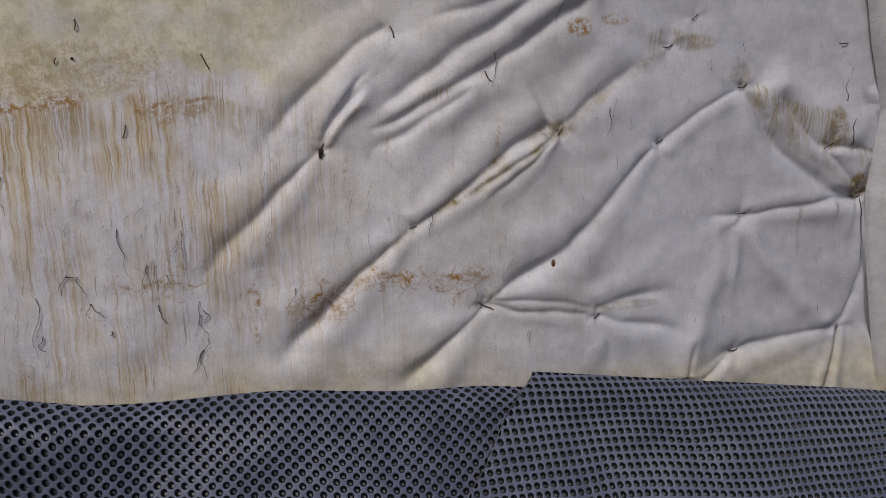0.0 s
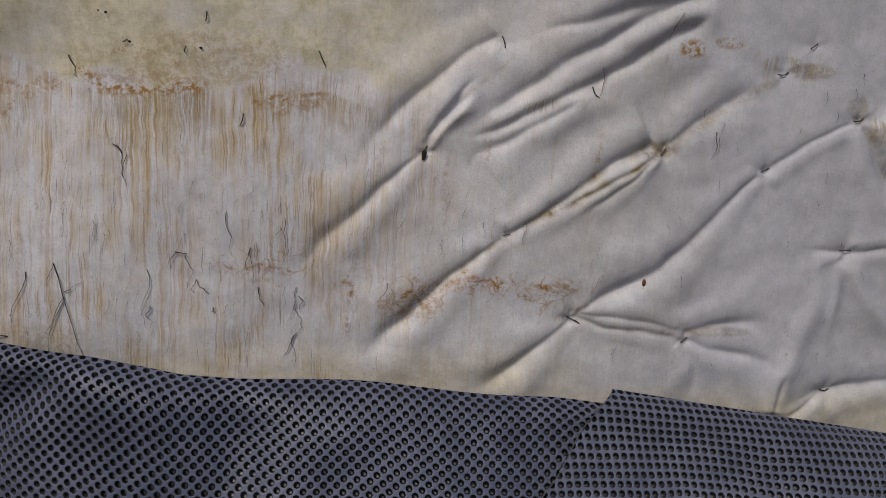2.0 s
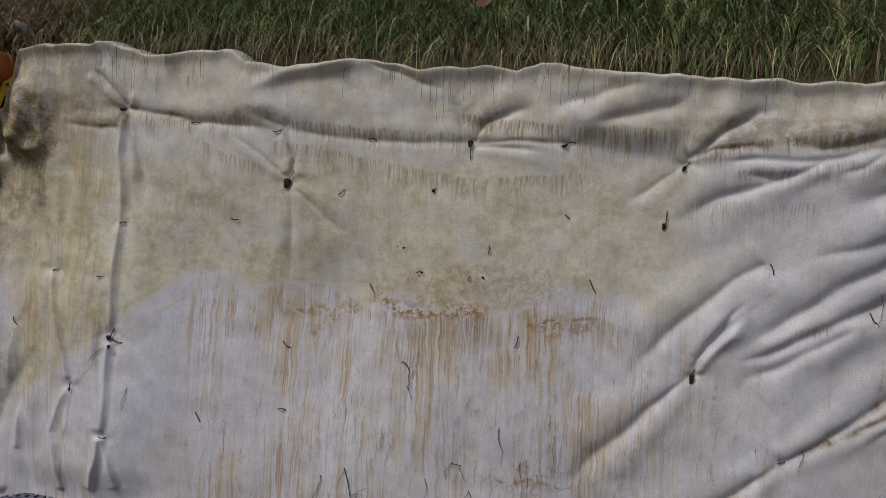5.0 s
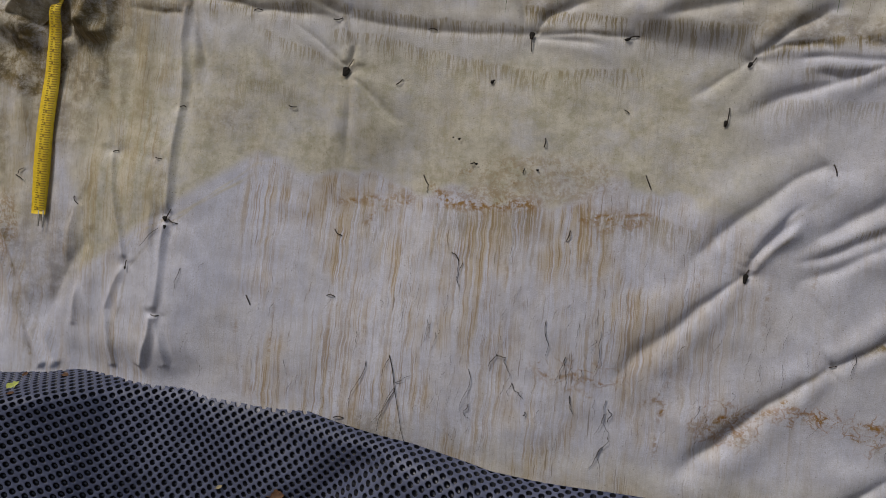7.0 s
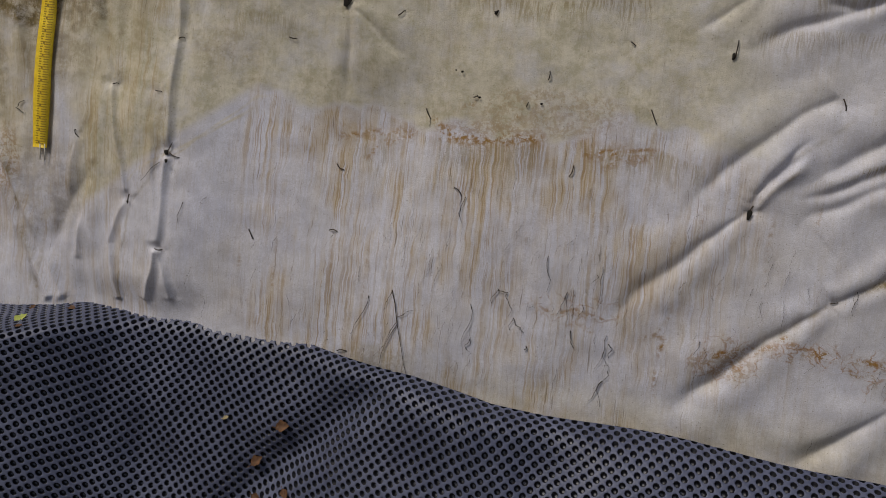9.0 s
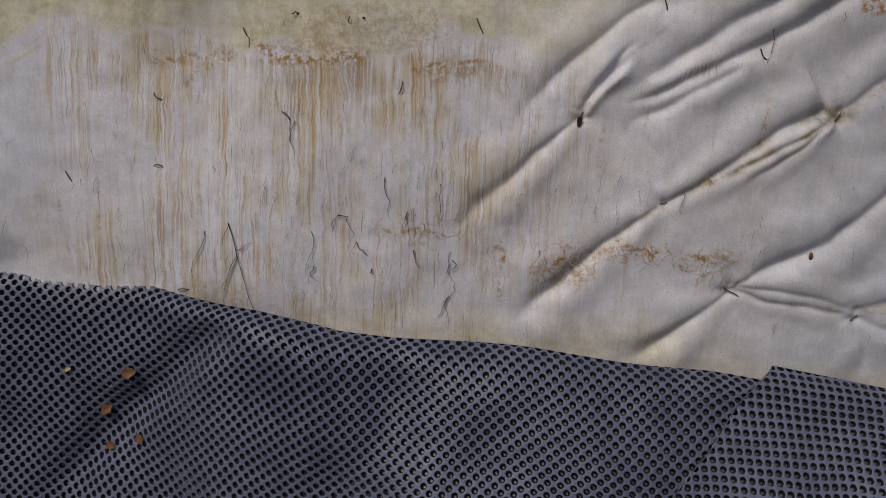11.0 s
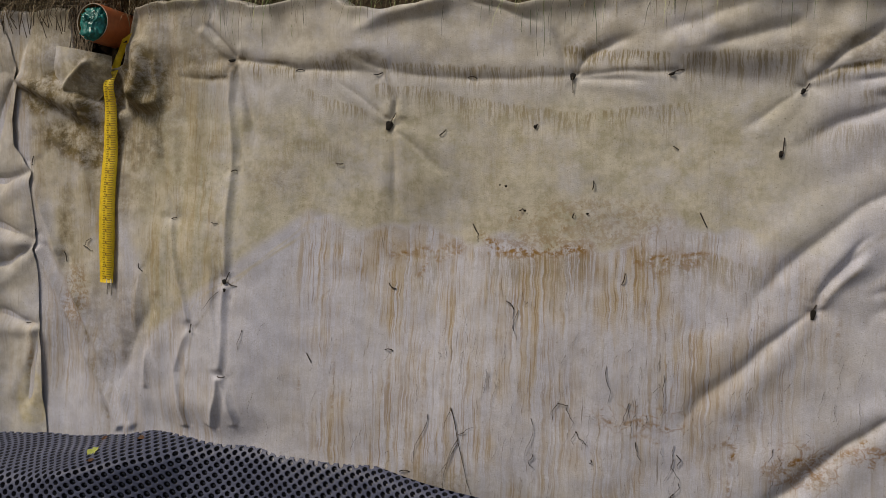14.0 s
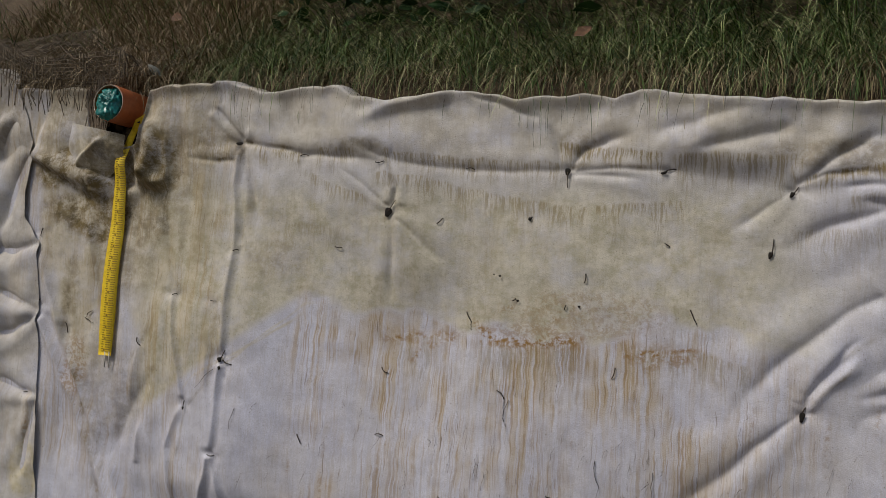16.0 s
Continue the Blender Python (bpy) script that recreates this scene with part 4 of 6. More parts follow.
    c.trail("dirt_and_shade", [(-1.138, -0.041), (-1.127, 0.132), (-1.126, 0.219)], 0.012, 0.45, 0.1)
    c.mark("dirt_and_shade", -1.375, 0.55, 0.085, 0.10, 1.0, 0.8, 111)
    c.mark("dirt_and_shade", -1.27, 0.57, 0.10, 0.07, 0.55, 0.9, 123)
    c.mark("dirt_and_shade", -1.56, 0.43, 0.17, 0.085, 1.0, 0.9, 112)
    c.mark("dirt_and_shade", -1.70, 0.54, 0.10, 0.06, 1.0, 0.7, 113)
    c.mark("dirt_and_shade", -1.37, 0.42, 0.06, 0.10, 0.70, 0.9, 114)
    c.mark("dirt_and_shade", -1.50, 0.36, 0.05, 0.10, 0.60, 0.9, 115)
    c.mark("dirt_and_shade", -1.15, 0.585, 0.06, 0.03, 0.55, 0.8, 116)
    c.mark("tan", -1.34, 0.28, 0.12, 0.22, 0.7, 0.8, 117)
    c.mark("tan", -1.57, 0.22, 0.12, 0.28, 0.7, 0.8, 118)
    c.mark("dirt_and_shade", -1.64, 0.17, 0.02, 0.06, 0.7, 0.9, 119)
    c.mark("rust", -1.60, 0.02, 0.05, 0.10, 0.6, 0.9, 120)
    c.fringe([(-1.41, 0.51), (-1.36, 0.49), (-1.31, 0.53)], 0.07, 1.0)
    c.trail("dirt_and_shade", [(-1.80, 0.57), (-1.70, 0.525), (-1.59, 0.47), (-1.50, 0.455)], 0.011, 1.0)
    c.trail("dirt_and_shade", [(-1.435, 0.66), (-1.437, 0.56), (-1.40, 0.50), (-1.365, 0.475)], 0.008, 1.0)
    # next three: shade beside the upright folds, painted in as brown
    c.trail("dirt_and_shade", [(-1.315, 0.67), (-1.305, 0.56), (-1.30, 0.44)], 0.008, 0.5)
    c.trail("dirt_and_shade", [(-1.09, 0.59), (-1.075, 0.45), (-1.07, 0.36)], 0.008, 0.45)
    c.trail("dirt_and_shade", [(-1.265, 0.35), (-1.262, 0.28), (-1.26, 0.20)], 0.010, 0.5)
    c.trail("dirt_and_shade", [(-1.36, 0.09), (-1.45, -0.05), (-1.50, -0.20), (-1.51, -0.34)], 0.006, 0.55)
    c.trail("dirt_and_shade", [(-1.32, 0.15), (-1.42, 0.0), (-1.47, -0.15), (-1.49, -0.33)], 0.008, 0.45)
    c.trail("dirt_and_shade", [(-1.61, 0.02), (-1.56, -0.12), (-1.50, -0.28), (-1.47, -0.38)], 0.010, 0.7)
    c.trail("dirt_and_shade", [(-1.205, -0.08), (-1.22, -0.2), (-1.235, -0.36)], 0.004, 0.5)
    L["drip"] = np.maximum(L["drip"], 0.40 * smooth01((-1.12 - u) / 0.05) * smooth01((u + 1.66) / 0.05))
    for k in range(14):
        x = -0.95 + 1.55 * ((k * 0.618) % 1.0)
        y = 0.13 - 0.25 * ((k * 0.377) % 1.0)
        c.trail("rust", [(x, y), (x - 0.004, y - 0.05), (x - 0.008, y - 0.10 - 0.06 * (k % 3))], 0.004, 0.45, 0.3)
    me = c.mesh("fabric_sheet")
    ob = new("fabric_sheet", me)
    tagged(ob, "weathered white fabric sheet, wrinkled and stained, pinned over cut soil", "tarpaulin")
    return c


# places where the sheet is pinned to the soil: u, v, how deep it is drawn in
PIN_PLACES = []
STAPLES = []


def staple_at(u, v, turn=0.0, size=0.022, deep=0.005, hang=0.0):
    PIN_PLACES.append((u, v, deep))
    STAPLES.append((u, v, turn, size, hang))


staple_at(-0.93, 0.575, 5), staple_at(-0.72, 0.56, 8), staple_at(-0.49, 0.542, -10)
staple_at(-0.56, 0.42, 40, 0.018, 0.002), staple_at(-0.82, 0.35, -5, 0.02, 0.001), staple_at(-1.10, 0.33, 20, 0.014)
staple_at(-0.04, 0.54, 15, 0.026, 0.006), staple_at(0.21, 0.50, 55, 0.018, 0.012), staple_at(-0.21, 0.30, 85, 0.018, 0.001)
staple_at(0.17, 0.38, 85, 0.036, 0.003), staple_at(-0.04, 0.38, -35, 0.012, 0.003), staple_at(-0.48, 0.20, -60, 0.024, 0.002, 0.02)
staple_at(0.02, 0.23, -65, 0.030, 0.002), staple_at(-0.14, 0.10, 75, 0.024, 0.001), staple_at(-0.68, 0.06, -35, 0.02, 0.001)
staple_at(-0.39, 0.03, -45, 0.024, 0.002, 0.05), staple_at(-1.14, 0.20, -5, 0.016), staple_at(-1.27, 0.21, 15, 0.014, 0.008)
staple_at(-1.37, 0.08, -55, 0.022, 0.003), staple_at(-0.88, -0.12, -60, 0.024, 0.001), staple_at(-0.68, -0.09, 0, 0.018, 0.001)
staple_at(-1.11, -0.18, 0, 0.02, 0.006), staple_at(0.24, 0.05, 82, 0.026, 0.010), staple_at(-1.64, 0.10, -70, 0.03, 0.006)
staple_at(-1.74, 0.16, 75, 0.026, 0.008), staple_at(-1.74, 0.36, 75, 0.024, 0.006), staple_at(-1.76, -0.09, 5, 0.022, 0.008)
staple_at(0.39, 0.28, -75, 0.028, 0.004), staple_at(0.59, 0.19, -55, 0.026, 0.004), staple_at(0.75, 0.07, 60, 0.024, 0.012)
staple_at(0.98, 0.04, 30, 0.026, 0.008), staple_at(1.00, 0.25, 15, 0.022, 0.008), staple_at(1.18, 0.16, 20, 0.022, 0.012)
staple_at(1.06, 0.31, 40, 0.016, 0.006), staple_at(1.19, -0.13, 3, 0.024, 0.010), staple_at(0.42, -0.12, 15, 0.018, 0.005)
staple_at(0.575, -0.303, -30, 0.024, 0.012), staple_at(0.59, -0.312, -28, 0.022, 0.003), staple_at(0.84, -0.35, 45, 0.026, 0.010)
staple_at(1.19, -0.46, 5, 0.022, 0.008), staple_at(1.47, -0.43, 65, 0.02, 0.008), staple_at(1.43, 0.25, 0, 0.02, 0.002)
staple_at(1.40, 0.02, 25, 0.028, 0.010), staple_at(1.49, -0.10, 0, 0.036, 0.012), staple_at(-1.10, 0.065, 65, 0.03, 0.006)
staple_at(-1.085, 0.05, -20, 0.026, 0.003), staple_at(-0.63, -0.37, 5, 0.024, 0.002), staple_at(-1.205, -0.065, 85, 0.016, 0.006)
staple_at(-0.25, 0.235, 70, 0.010, 0.001), staple_at(-0.37, 0.245, 30, 0.009, 0.001), staple_at(-0.34, 0.43, 40, 0.010, 0.003)
PIN_PLACES += [(-1.11, 0.61, 0.014), (-0.69, 0.44, 0.008), (-0.26, 0.54, 0.010), (1.51, 0.11, 0.006)]
SHEET = main_sheet()


def depth_at(u, v):
    """How far the sheet stands out at a place."""
    i = int(np.clip(np.searchsorted(SHEET.u[:, 0], u), 0, len(SHEET.u) - 1))
    j = int(np.clip(np.searchsorted(SHEET.v[i], v), 0, SHEET.v.shape[1] - 1))
    return float(SHEET.d[i, j])


def build_flaps():
    # doubled edge that hangs as a soft column beside the end of the sheet
    t = np.linspace(0, 1, 90)
    vs = np.linspace(-0.66, 0.72, 170)
    T, V = np.meshgrid(t, vs, indexing="ij")
    left = np.interp(V, (-0.66, -0.58, -0.43, -0.25, -0.10, 0.10, 0.25, 0.72), (1.58, 1.575, 1.55, 1.52, 1.505, 1.53, 1.49, 1.40))
    right = np.interp(V, (-0.66, -0.60, -0.56, -0.35, -0.14, 0.06, 0.19, 0.72), (1.74, 1.80, 1.83, 1.787, 1.73, 1.67, 1.615, 1.47))
    c = Cloth(left + (right - left) * T, V)
    round_ = np.sqrt(np.clip(1 - (2 * T - 1) ** 2, 0, 1))
    c.d = 0.012 + 0.050 * round_ + 0.007 * wavy(c.u, V * 0.3, 24, 71) * round_ + 0.004 * wavy(c.u, V, 30, 72) * round_
    c.d += 0.022 * np.exp(-(((T - 0.25) / 0.10) ** 2)) * smooth01((0.1 - V) / 0.3)
    c.d -= 0.015 * np.exp(-(((T - 0.52) / 0.08) ** 2)) * smooth01((0.0 - V) / 0.3)
    # shade on the roll's turned-away face, put into its colour
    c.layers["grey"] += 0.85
    c.layers["tan"] += 0.10 + 0.6 * smooth01((-0.50 - V) / 0.1)
    c.mark("dirt_and_shade", 1.64, -0.60, 0.06, 0.05, 0.78, 0.7, 73)
    ob = new("fabric_column", c.mesh("fabric_column"))
    tagged(ob, "white fabric edge doubled back into a hanging soft roll", "tarpaulin")
    # second sheet lapped over the far end
    us, vs = np.linspace(0, 1, 110), np.linspace(-0.45, 0.83, 200)
    T, V = np.meshgrid(us, vs, indexing="ij")
    edge = np.interp(V, (-0.45, -0.10, 0.14, 0.33, 0.40, 0.47, 0.59, 0.68, 0.81, 0.89, 0.98), (-1.69, -1.713, -1.735, -1.742, -1.80, -1.805, -1.778, -1.80, -1.88, -1.953, -2.0))
    c = Cloth(-2.6 + (edge + 2.6) * T, V)
    c.d = 0.034 + 0.018 * wavy(c.u * 1.4, V * 0.7, 9, 75) + 0.008 * wavy(c.u, V * 0.7, 24, 76) - 0.05 * smooth01((V - 0.80) / 0.15)
    i = np.clip(np.searchsorted(SHEET.u[:, 0], c.u), 0, len(SHEET.u) - 1)
    j = np.clip(((V + 0.62) / (SHEET.v[i, -1] + 0.69) * (SHEET.v.shape[1] - 1)).astype(int), 0, SHEET.v.shape[1] - 1)
    hug = smooth01((c.u + 1.96) / 0.12)
    c.d = c.d * (1 - hug) + hug * (SHEET.d[i, j] + 0.003 + 0.05 * np.abs(c.d))
    c.layers["tan"] += 0.45
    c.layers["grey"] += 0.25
    c.layers["drip"] += 0.3
    c.pleat([(-1.83, 0.70), (-1.95, 0.50), (-2.05, 0.2)], 0.020, 0.016)
    c.pleat([(-1.90, 0.59), (-2.0, 0.60), (-2.2, 0.55)], 0.018, 0.014)
    c.pleat([(-1.88, 0.36), (-1.93, 0.20), (-1.97, 0.0)], 0.016, 0.018, sharp=True)
    c.pleat([(-1.92, 0.10), (-2.02, 0.06), (-2.15, 0.08)], 0.014, 0.014, sharp=True)
    c.pleat([(-1.98, -0.02), (-2.04, -0.15), (-2.08, -0.3)], 0.016, 0.016, sharp=True)
    c.mark("tan", -2.0, -0.25, 0.15, 0.15, 0.9, 0.7, 121)
    c.mark("dirt_and_shade", -1.88, 0.66, 0.07, 0.10, 0.5, 0.9, 122)
    c.pin(-1.90, 0.59, 0.012)
    c.fold([(-1.742, 0.33), (-1.83, 0.30), (-1.95, 0.31)], 0.010, 0.026, 0.8, 0.6, 0.7, (0.03, 0.4))
    c.fold([(-1.735, 0.14), (-1.82, 0.17), (-1.95, 0.20)], 0.008, 0.026, 0.8, 0.5, 0.8, (0.03, 0.4))
    c.fold([(-1.735, 0.13), (-1.82, 0.08), (-1.93, 0.05)], 0.008, 0.024, 0.7, 0.6, 0.7, (0.03, 0.4))
    c.fold([(-1.715, -0.09), (-1.77, -0.085), (-1.90, -0.05)], 0.007, 0.022, 0.8, 0.5, 0.8, (0.03, 0.4))
    c.fold([(-1.72, -0.10), (-1.735, -0.2), (-1.76, -0.33)], 0.007, 0.020, 0.7, 0.5, 0.6, (0.03, 0.3))
    c.fold([(-1.79, 0.59), (-1.86, 0.45), (-1.90, 0.30)], 0.012, 0.030, 0.5, 0.5, 0.6, (0.1, 0.4))
    c.trail("rust", [(-1.75, -0.12), (-1.745, -0.18), (-1.75, -0.25)], 0.006, 0.8)
    c.mark("tan", -1.74, -0.30, 0.05, 0.09, 0.9, 0.6, 124)
    c.mark("dirt_and_shade", -1.80, 0.55, 0.05, 0.10, 0.33, 0.8, 77)
    ob = new("lapped_sheet", c.mesh("lapped_sheet"))
    tagged(ob, "second pale fabric sheet lapped over the stained one", "tarpaulin")
    # folded corner under the pipe
    us, vs = np.linspace(0, 1, 40), np.linspace(0, 1, 50)
    A, B = np.meshgrid(us, vs, indexing="ij")
    c = Cloth(-1.668 + 0.035 * B + A * (0.205 - 0.025 * B), 0.535 - 0.055 * np.sin(math.pi * np.clip(A * 1.15, 0, 1)) + B * (0.125 - 0.035 * A + 0.055 * np.sin(math.pi * np.clip(A * 1.15, 0, 1))))
    c.d = 0.012 + (0.016 + 0.030 * np.sin(math.pi * A) ** 0.8) * smooth01(B * 1.3 + 0.05) + 0.004 * wavy(c.u, c.v, 30, 79)
    c.layers["tan"] += 0.8
    c.mark("dirt_and_shade", -1.55, 0.50, 0.13, 0.045, 0.9, 0.8, 80)
    c.mark("dirt_and_shade", -1.50, 0.56, 0.07, 0.09, 0.75, 0.9, 81)
    c.mark("dirt_and_shade", -1.60, 0.60, 0.05, 0.03, 0.45, 0.9, 82)
    c.crease([(-1.62, 0.53), (-1.55, 0.58), (-1.50, 0.62)], 0.010, 0.010)
    ob = new("fabric_flap", c.mesh("fabric_flap"))
    tagged(ob, "dirty folded corner of pale fabric below the pipe", "tarpaulin")


build_flaps()


# ---- the dimpled rubber mats ----
def mat_profile(u, w, edge, shelf, slope, steep):
    """Place on a mat that leaves the wall at height edge, slopes out over a shelf and drops: w metres down the mat."""
    steps = 48
    out, drop = np.zeros_like(u), np.zeros_like(u)
    for k in range(steps):
        x = w * (k + 0.5) / steps
        turn = radians(1) * (slope + (steep - slope) * smooth01((x - shelf + 0.035) / 0.075))
        out, drop = out + np.cos(turn) * w / steps, drop + np.sin(turn) * w / steps
    return out - 0.01, edge - drop


def mat_surface(u, w, lift=0.0, right=False):
    if right:
        rim = np.interp(u, (0.0, 0.66, 1.02, 1.44, 1.68, 1.9), (-0.35, -0.427, -0.480, -0.541, -0.583, -0.62))
    else:
        rim = np.interp(u, (-2.4, -1.6, -1.36, -1.10, -0.98, -0.80, -0.62, -0.43, -0.25, -0.02, 0.12, 0.25, 0.39, 0.53, 0.64, 1.2),
                        (-0.44, -0.385, -0.358, -0.340, -0.343, -0.361, -0.375, -0.390, -0.420, -0.424, -0.430, -0.438, -0.448, -0.458, -0.472, -0.53))
        rim = rim + 0.004 * np.sin(13 * u)
    far = smooth01((-1.02 - u) / 0.35) * (0 if right else 1)
    free_edge = smooth01((u + 0.85) / 0.5)                    # where the mat stands off the wall
    shelf = np.interp(u, (-1.7, -1.45, -1.32, -1.2, -1.1, -0.9, -0.6, -0.45, -0.3, -0.1, 0.2), (0.24, 0.20, 0.14, 0.07, 0.035, 0.03, 0.035, 0.05, 0.06, 0.045, 0.035))
    slope = 24 - 12 * far
    steep = 56 + 5 * smooth01((u - 1.15) / 0.35) if right else 80 - 20 * smooth01((u + 0.30) / 0.3)
    d, v = mat_profile(u, w, rim + 0.003 * (1 - free_edge) + 0.004 * free_edge, shelf, slope, steep)
    d = d + 0.105 * free_edge
    free = smooth01(w / 0.12)
    d = d + free * (0.020 * wavy(u, w * 0.8, 5.5, 91) + 0.006 * wavy(u, w, 14, 92))
    v = v + free * 0.006 * wavy(u, w, 9, 93)
    if not right:
        ridge = (u + 0.62) * 0.75 + (w - 0.20) * 0.66
        d = d - 0.030 * np.exp(-(((ridge + 0.02) / 0.045) ** 2)) * smooth01((u + 1.0) / 0.2) * smooth01((-0.25 - u) / 0.2) * free
        d = d + 0.030 * np.exp(-(((u + 1.12) / 0.20) ** 2)) * free
        d = d + 0.018 * np.exp(-(((u + 0.28) / 0.10) ** 2)) * free - 0.018 * np.exp(-(((u + 0.12) / 0.07) ** 2)) * smooth01((0.35 - w) / 0.2) * free
    else:
        d = d + 0.010 + 0.020 * np.exp(-(((u - 1.45) / 0.12) ** 2)) * free
    return d + lift, v


def lap(w):
    """Slanting free edge of the lapped mat."""
    return 0.648 - 0.70 * np.clip(w - 0.005, 0, 9)


def dimpled(name, turn, pitch, span, down, inside, lift, right):
    """One mat as a lattice of pressed cups, each cell a square with a round hole that narrows to a floor."""
    c, s = math.cos(radians(turn)), math.sin(radians(turn))
    reach = int((span[1] - span[0] + down) / pitch) + 4
    mid = ((span[0] + span[1]) / 2, down / 2)
    i, j = np.meshgrid(np.arange(-reach, reach), np.arange(-reach, reach), indexing="ij")
    cu, cw = mid[0] + pitch * (c * i - s * j), mid[1] + pitch * (s * i + c * j)
    ok = inside(cu, cw)
    cu, cw = cu[ok], cw[ok]
    n = len(cu)
    h = pitch / 2
    square = [(h, 0), (h, h), (0, h), (-h, h), (-h, 0), (-h, -h), (0, -h), (h, -h)]
    rings = []
    for r, deep in ((0, 0.0), (0.0077, 0.0002), (0.0070, -0.0005), (0.0056, -0.0095), (0.0026, -0.0105)):
        ring = square if r == 0 else [(r * math.cos(k * math.pi / 4), r * math.sin(k * math.pi / 4)) for k in range(8)]
        for a, b in ring:
            rings.append((c * a - s * b, s * a + c * b, deep))
    rings.append((0, 0, -0.0098))
    rings = np.array(rings)
    m = len(rings)
    U, W = cu[:, None] + rings[None, :, 0], np.maximum(cw[:, None] + rings[None, :, 1], 0)
    if right:
        U = np.clip(U, lap(W), 1.80)
    D, V = mat_surface(U, W, lift, right)
    e = 0.004
    D1, V1 = mat_surface(U + e, W, lift, right)
    D2, V2 = mat_surface(U, W + e, lift, right)
    a = np.stack([np.full_like(U, e), V1 - V, D1 - D], -1)
    b = np.stack([np.zeros_like(U), V2 - V, D2 - D], -1)
    nrm = np.cross(b, a)
    nrm /= np.linalg.norm(nrm, axis=-1, keepdims=True)
    nrm *= np.sign(nrm[..., 2:3] + 1e-9)
    q = np.stack([U, V, D], -1) + nrm * rings[None, :, 2:3]
    verts = P_all(q[..., 0], q[..., 1], q[..., 2]).reshape(-1, 3)
    cell, mats = [], []
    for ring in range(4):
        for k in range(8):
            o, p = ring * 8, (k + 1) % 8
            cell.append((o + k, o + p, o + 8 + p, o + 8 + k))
            # rubber around the hole, painted shade on the cup walls
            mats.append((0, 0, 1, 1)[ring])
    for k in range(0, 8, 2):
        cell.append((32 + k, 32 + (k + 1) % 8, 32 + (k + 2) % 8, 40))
        # floor in the paler rubber, its lit look painted in
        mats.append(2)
    quads = (np.array(cell)[None] + (np.arange(n) * m)[:, None, None]).reshape(-1, 4)
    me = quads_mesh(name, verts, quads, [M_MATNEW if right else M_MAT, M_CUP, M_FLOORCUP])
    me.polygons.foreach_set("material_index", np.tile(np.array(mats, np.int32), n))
    return me


mat_a = new("dimpled_mat", dimpled("dimpled_mat", 47, 0.0182, (-2.1, 0.9), 0.95, lambda u, w: (u > -2.1) & (u < 0.85) & (w > -0.010) & (w < 0.95), 0.0, False))
tagged(mat_a, "dark grey rubber mat with pressed cups, draped in soft folds", "rubber mat", "dimpled mats")
mat_b = new("dimpled_mat", dimpled("dimpled_mat", -5, 0.0182, (0.0, 1.85), 0.95, lambda u, w: (u > lap(w) - 0.009) & (u < 1.81) & (w > -0.010) & (w < 0.95), 0.016, True))
tagged(mat_b, "dark grey rubber mat with cup rows, lapped over its neighbour", "rubber mat", "dimpled mats")
edge_pts = []
for w in np.linspace(0.0, 0.9, 44):
    uu = np.array([lap(w) + 0.003 * math.sin(40 * w)])
    dd, vv = mat_surface(uu, np.array([w]), 0.0165, True)
    edge_pts.append(P(float(uu[0]), float(vv[0]), float(dd[0])))
part("cut_edge", tubes_mesh("cut_edge", [(edge_pts, 0.0008)], M_FLOORCUP), mat_b, "pale cut edge of the mat")


def hanging_mat():
    """The mat that hangs on the next face, beyond the end of the fabric."""
    pitch = 0.0182
    us, vs = np.arange(1.64, 2.5, pitch), np.arange(-0.35, 0.62, pitch)
    h = pitch / 2
    square = [(h, 0), (h, h), (0, h), (-h, h), (-h, 0), (-h, -h), (0, -h), (h, -h)]
    verts, quads = [], []
    for a in us:
        for b in vs:
            if b < 0.1 - 0.35 * (a - 1.6) - 0.25:
                continue
            o = len(verts)
            for r, deep in ((0, 0), (0.0062, 0), (0.0040, -0.008)):
                ring = square if r == 0 else [(r * math.cos(k * math.pi / 4), r * math.sin(k * math.pi / 4)) for k in range(8)]
                for x, y in ring:
                    u, v = a + x, b + y
                    d = -0.012 + 0.018 * math.sin(6 * u + 3 * v) + 0.25 * max(0.0, 0.12 - v) * 0.3 + 0.015 * math.tanh((0.10 - v) / 0.03) + 0.02
                    verts.append(P(u, v, d + deep))
            for ring in (0, 8):
                for k in range(8):
                    quads.append((o + ring + k, o + ring + (k + 1) % 8, o + ring + 8 + (k + 1) % 8, o + ring + 8 + k))
            quads += [(o + 16, o + 17, o + 18, o + 19), (o + 16, o + 19, o + 20, o + 23), (o + 20, o + 21, o + 22, o + 23)]
    ob = new("dimpled_mat", quads_mesh("hanging_mat", verts, quads, M_MATSHADE))
    tagged(ob, "dimpled mat hanging behind the end of the fabric, its shade painted in", "rubber mat", "dimpled mats")


hanging_mat()


